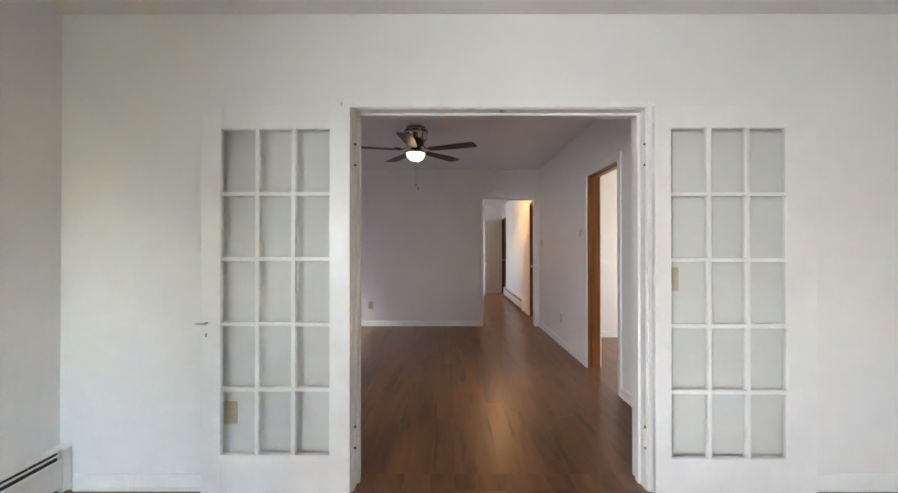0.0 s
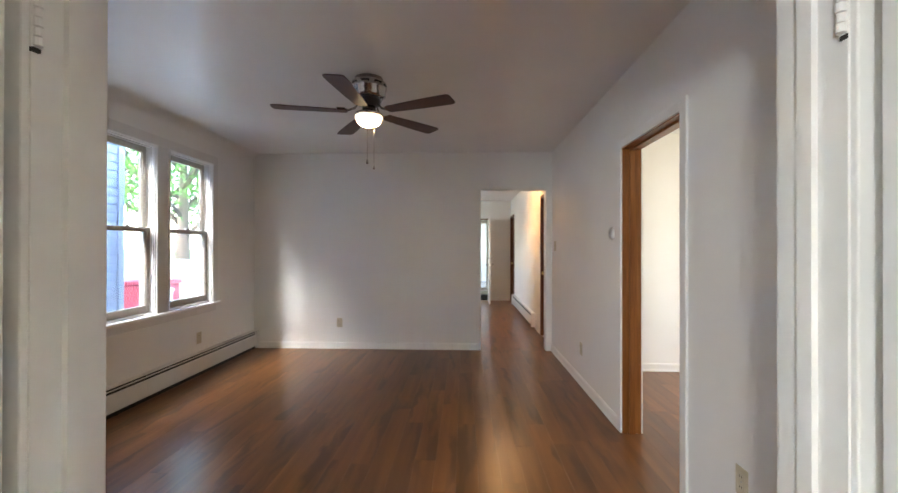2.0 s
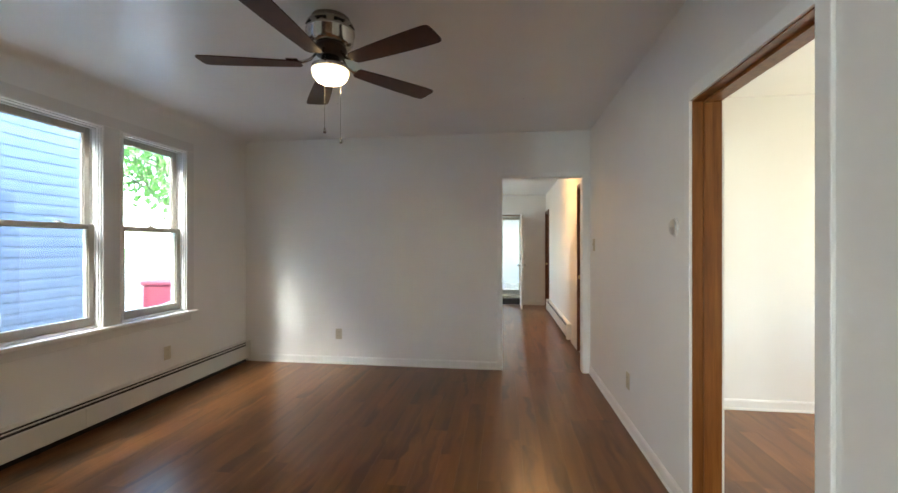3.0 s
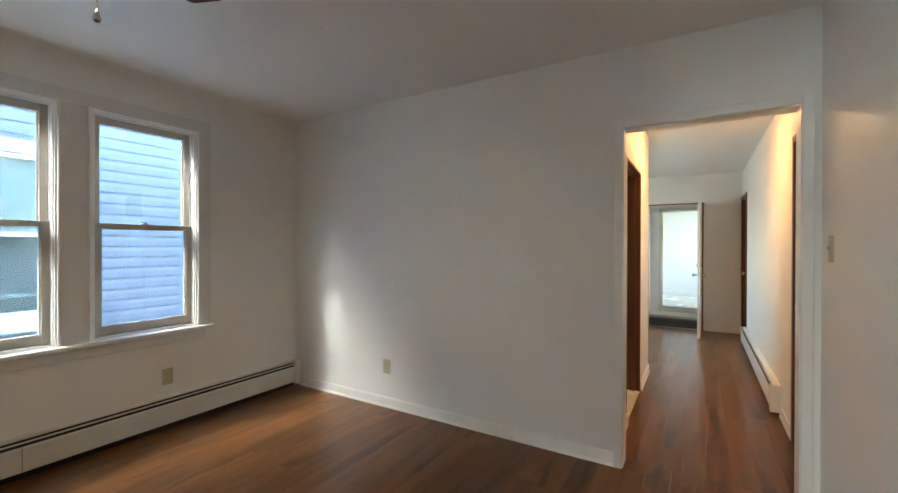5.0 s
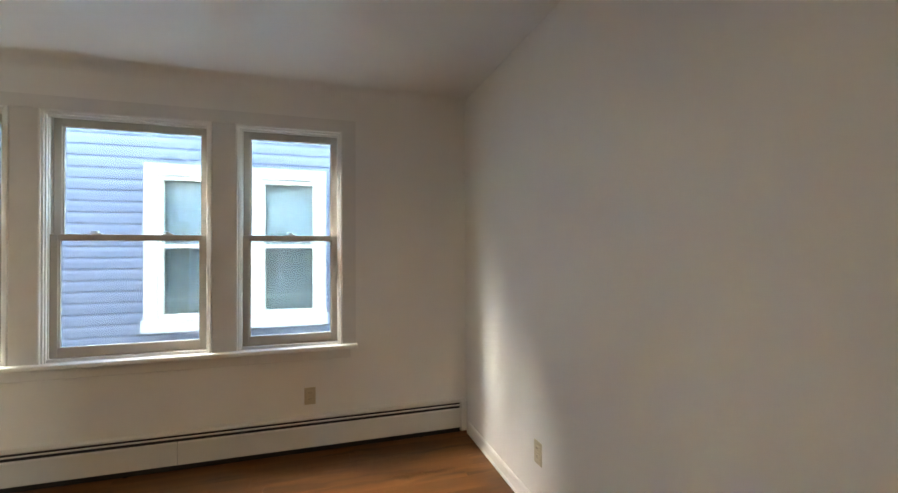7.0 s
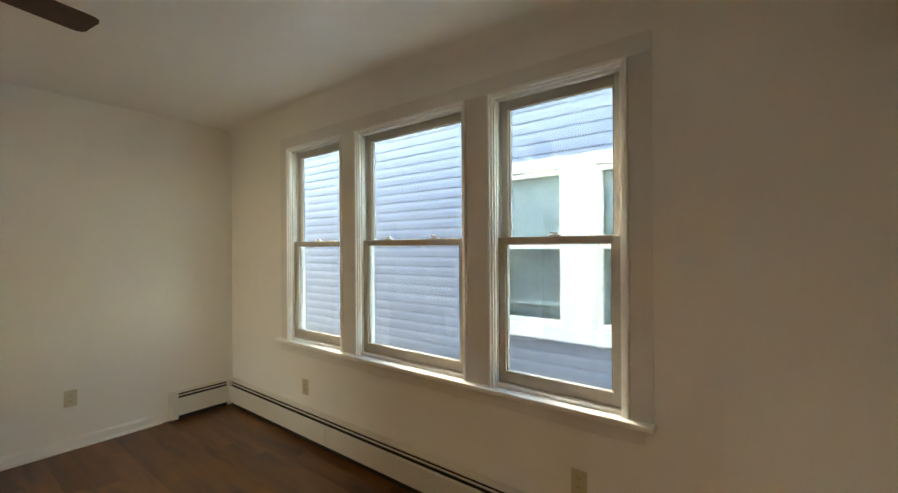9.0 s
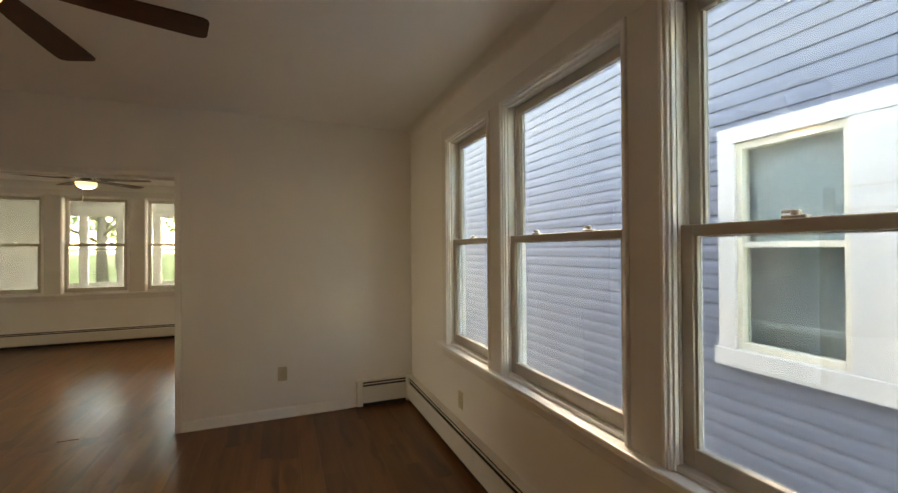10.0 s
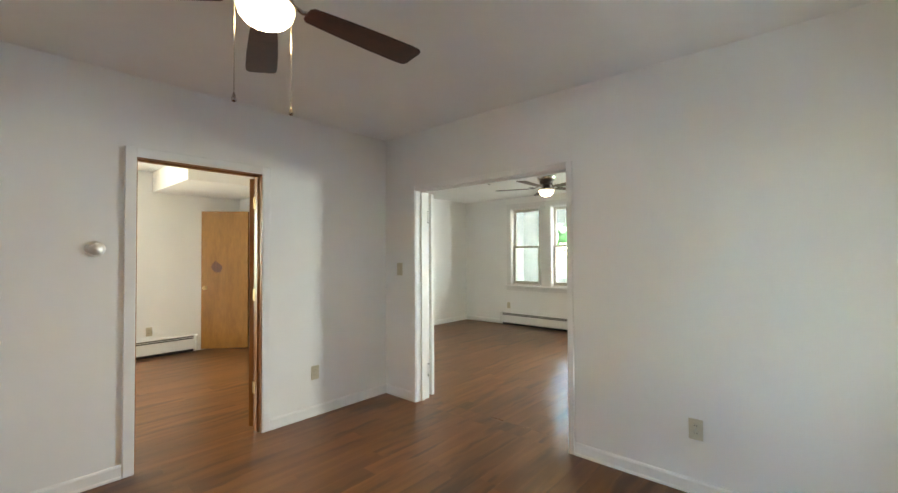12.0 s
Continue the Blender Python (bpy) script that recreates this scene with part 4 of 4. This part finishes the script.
bm = bmesh.new()
for y0, y1 in ((T0, 4.18), (4.85, 5.16), (5.74, T1)):
    box(bm, NX - 0.16, y0, 0.66, NX + 0.02, y1, 2.16, 0.004)
box(bm, NX - 0.16, T0, 2.16, NX + 0.022, T1, 2.275, 0.004)
box(bm, NX - 0.16, T0 - 0.02, 0.53, NX + 0.045, T1 + 0.02, 0.66, 0.006)
part("window_trim", bm, WHITEOUT, house, "white window trim")
for a, b in ((4.18, 4.85), (5.16, 5.74)):
    # backing sheet: the room's dimness is in its grey colour
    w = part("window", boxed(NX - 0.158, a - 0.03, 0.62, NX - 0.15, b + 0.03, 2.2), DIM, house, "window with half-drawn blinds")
    bm = bmesh.new()
    for y0, y1 in ((a, a + 0.04), (b - 0.04, b)):
        box(bm, NX - 0.1, y0, 0.66, NX - 0.01, y1, 2.16, 0.003)
    for q0, q1 in ((0.66, 0.71), (1.40, 1.44), (2.11, 2.16)):
        box(bm, NX - 0.098, a + 0.04, q0, NX - 0.012, b - 0.04, q1, 0.003)
    part("sash", bm, CREAM, w)
    g = part("pane", boxed(NX - 0.06, a + 0.03, 0.69, NX - 0.056, b - 0.03, 2.13), GLASS, w)
    g.visible_shadow = False
    bl = bmesh.new()
    for k in range(14):
        z = 2.08 - 0.05 * k
        box(bl, NX - 0.135, a + 0.045, z, NX - 0.128, b - 0.045, z + 0.047)
    part("blind", bl, BLIND, w, "pale window blind")
    part("inner_rail", boxed(NX - 0.149, a + 0.01, 0.83, NX - 0.12, b - 0.01, 0.87, bevel=0.004), BLIND, w, "grey inner rail")


# trees
def tree(x, y, height, spread, seed, leaves, label, leaf_size=0.22):
    rnd = random.Random(seed)
    t = root("tree", pose(x, y, -0.62), label, "tree", "yard trees")
    bm = tube([(0, 0, 0), (0.05, 0.02, height * 0.25), (0.0, 0.1, height * 0.5), (0.1, 0.0, height * 0.8)], [height * 0.035, height * 0.028, height * 0.02, height * 0.008], 10)
    tips = []
    for k in range(11):
        a = 2.4 * k + rnd.uniform(-0.4, 0.4)
        z = height * (0.28 + 0.045 * k)
        r = spread * rnd.uniform(0.55, 0.95)
        mid = (0.5 * r * math.cos(a), 0.5 * r * math.sin(a), z + 0.12 * height)
        end = (r * math.cos(a + 0.2), r * math.sin(a + 0.2), z + height * rnd.uniform(0.12, 0.3))
        tube([(0.03, 0.05, z), mid, end], [height * 0.012, height * 0.008, height * 0.003], 6, bm)
        tips += [Vector(mid), Vector(end), (Vector(mid) + Vector(end)) / 2]
        for _ in range(3):
            e2 = Vector(end) + Vector((rnd.uniform(-1, 1), rnd.uniform(-1, 1), rnd.uniform(0, 1))) * spread * 0.3
            tube([mid, (Vector(mid) + e2) / 2 + Vector((0, 0, 0.1)), e2], [height * 0.006, height * 0.004, height * 0.0015], 5, bm)
            tips.append(e2)
    part("trunk", bm, BARK, t, "grey-brown trunk with limbs", True)
    verts, faces = [], []
    for _ in range(leaves):
        c = rnd.choice(tips) + Vector((rnd.gauss(0, 1), rnd.gauss(0, 1), rnd.gauss(0, 0.8))) * spread * 0.14
        q = Euler((rnd.uniform(0, 6.3), rnd.uniform(0, 6.3), rnd.uniform(0, 6.3))).to_matrix()
        s = leaf_size * rnd.uniform(0.5, 1.2)
        n = len(verts)
        for u, v, w in ((-0.5, 0, 0), (0, 0.32, 0.06), (0.5, 0, 0), (0, -0.32, 0.06)):
            verts.append(c + q @ Vector((u * s, v * s, w * s)))
        faces += [(n, n + 1, n + 2), (n, n + 2, n + 3)]
    me = bpy.data.meshes.new("crown")
    me.from_pydata([tuple(v) for v in verts], [], faces)
    me.materials.append(LEAF)
    cr = new("crown", me)
    cr.parent = t
    return t


tree(-9.6, 16.5, 8.0, 3.6, 3, 5200, "leafy green tree behind the yard")
tree(-14.5, 21.0, 9.0, 4.0, 8, 4200, "leafy green tree behind the yard", 0.3)
tree(-4.5, -17.0, 8.0, 4.2, 5, 700, "sparse spring tree on the front lawn")
tree(9.0, -24.0, 9.0, 4.4, 6, 900, "sparse spring tree on the front lawn")
for i, x in enumerate(range(-40, 44, 7)):
    tree(x + 2.0 * math.sin(i * 1.7), -52 - 4 * math.cos(i * 2.3), 7.5 + 1.5 * math.sin(i), 3.6, 20 + i, 700, "distant spring tree across the lawn", 0.7)

# low grey wall, red bin and white chair in the yard behind
structure("yard_wall", boxed(-14, 13.2, -0.62, -5.2, 13.4, 0.95, bevel=0.01), plain("grey_block", (0.36, 0.38, 0.37), 0.85, 0.12, 3), "low grey garden wall", "garden wall")
t = root("storage_box", pose(-7.3, 12.0, -0.6, 0, 0, 12), "red plastic storage box in the yard", "storage box")
part("body", boxed(-0.55, -0.35, 0, 0.55, 0.35, 0.95, bevel=0.03), RED, t)
part("lid", boxed(-0.6, -0.4, 0.955, 0.6, 0.4, 1.06, bevel=0.03), RED, t)
t = root("garden_chair", pose(-6.3, 11.0, -0.6, 0, 0, 25), "white plastic garden chair in the yard", "chair")
part("seat", boxed(-0.25, -0.25, 0.40, 0.25, 0.25, 0.44, bevel=0.012), WHITEPL, t)
bm = bmesh.new()
for k in range(5):
    box(bm, -0.22 + 0.095 * k, 0.225, 0.44, -0.16 + 0.095 * k, 0.25, 0.86)
box(bm, -0.25, 0.22, 0.86, 0.25, 0.255, 0.92, 0.01)
part("backrest", bm, WHITEPL, t)
for x in (-0.22, 0.22):
    for y in (-0.22, 0.22):
        part("leg", boxed(x - 0.02, y - 0.02, 0.001, x + 0.02, y + 0.02, 0.40), WHITEPL, t)
    part("armrest", boxed(x - 0.03, -0.25, 0.62, x + 0.03, 0.22, 0.65, bevel=0.008), WHITEPL, t)
    part("arm_post", boxed(x - 0.018, -0.22, 0.44, x + 0.018, -0.185, 0.62), WHITEPL, t)
t = root("trash_bin", pose(-3.0, 2.45, -0.6), "white lidded trash bin beside the path", "trash bin")
part("body", lathe([(0, 0.001), (0.15, 0.001), (0.19, 0.62), (0.195, 0.64), (0, 0.64)], 24), WHITEPL, t, smooth=False)
part("lid", lathe([(0.212, 0.63), (0.212, 0.66), (0.17, 0.72), (0.09, 0.765), (0, 0.775)], 24), plain("pale_lid", (0.66, 0.68, 0.69), 0.5), t)

# house across the street
t = root("far_house", pose(-9.5, -30, -0.62), "white house with louvred shutters across the lawn", "house")
part("wall", boxed(-5, -4, 0, 5, 4, 3.4), WHITEOUT, t)
bm = bmesh.new()
rows = [[bm.verts.new((x, y, z)) for y, z in ((-4.4, 3.4), (0, 5.6), (4.4, 3.4))] for x in (-5.4, 5.4)]
for k in range(3):
    bm.faces.new((rows[0][k], rows[0][(k + 1) % 3], rows[1][(k + 1) % 3], rows[1][k]))
bm.faces.new(rows[0])
bm.faces.new(rows[1])
bmesh.ops.recalc_face_normals(bm, faces=bm.faces)
part("roof", bm, SHINGLE, t)
for x in (-3.2, 0.0, 3.2):
    # grey slab in place of glass over a shaded room
    w = part("window", boxed(x - 0.6, 4.0, 1.0, x + 0.6, 4.05, 2.5), DIM, t)
    for s in (-1, 1):
        bm = bmesh.new()
        for k in range(14):
            box(bm, x + s * 0.65, 4.005, 1.0 + k * 0.107, x + s * 1.0, 4.06, 1.08 + k * 0.107)
        part("shutter", bm, SHINGLE, w)

# ---- floors: planks last ----
pm = boxed(-0.5, 0.0, -0.012, 0.5, 1.0, 0.0)
top_edges = [e for e in pm.edges if all(abs(v.co.z) < 1e-6 for v in e.verts) and abs(e.verts[0].co.x - e.verts[1].co.x) < 1e-6]
bmesh.ops.bevel(pm, geom=top_edges, offset=0.006, segments=1, affect="EDGES")
for v in pm.verts:
    if -0.0121 < v.co.z < -1e-5 and v.co.z > -0.0119:
        v.co.z = -0.00015
PLANK = bpy.data.meshes.new("plank")
pm.to_mesh(PLANK)
pm.free()
PLANK.materials.append(FLOOR)


def plank_floor(name, x0, x1, y0, y1, seed, label="glossy red-brown wood plank floor with dark streaks"):
    base = structure(name, boxed(x0, y0, -0.5, x1, y1, -0.010), SUBFLOOR, label, "floor")
    rnd = random.Random(seed)
    w, n = 0.1275, 0
    x = x0
    while x < x1 - 0.004:
        ww = min(w, x1 - x)
        y = y0 - rnd.uniform(0, 1.1)
        while y < y1 - 0.002:
            ln = rnd.choice((0.9, 1.1, 1.25, 1.4))
            a, b = max(y, y0), min(y + ln, y1)
            if b - a > 0.01:
                ob = new("plank", PLANK)
                ob.parent = base
                ob.matrix_local = Matrix.LocRotScale((x + ww / 2, a + 0.0002, rnd.uniform(-0.0003, 0)), None, (ww - 0.0004, b - a - 0.0004, 1))
                n += 1
            y += ln
        x += w
    return base


plank_floor("floor_middle_room", -1.93, 1.905, 2.458, 6.855, 1)
plank_floor("floor_threshold_french", -0.032, 1.470, 2.30, 2.458, 2)
plank_floor("floor_threshold_bedroom", 1.905, 2.03, 3.708, 4.502, 3)
plank_floor("floor_threshold_hall", 1.005, 1.825, 6.855, 6.975, 4)
plank_floor("floor_front_room", -1.55, 4.25, -1.72, 2.30, 5)
plank_floor("floor_bedroom", 2.03, 5.42, 2.458, 6.02, 6)
plank_floor("floor_hall", 0.93, 1.95, 6.975, 11.9, 7)
plank_floor("floor_kitchen", -1.5, 0.93, 9.05, 11.9, 8)
structure("floor_closet", boxed(4.35, 1.65, -0.5, 5.46, 2.458, -0.002), SUBFLOOR, "dark closet floor", "floor")
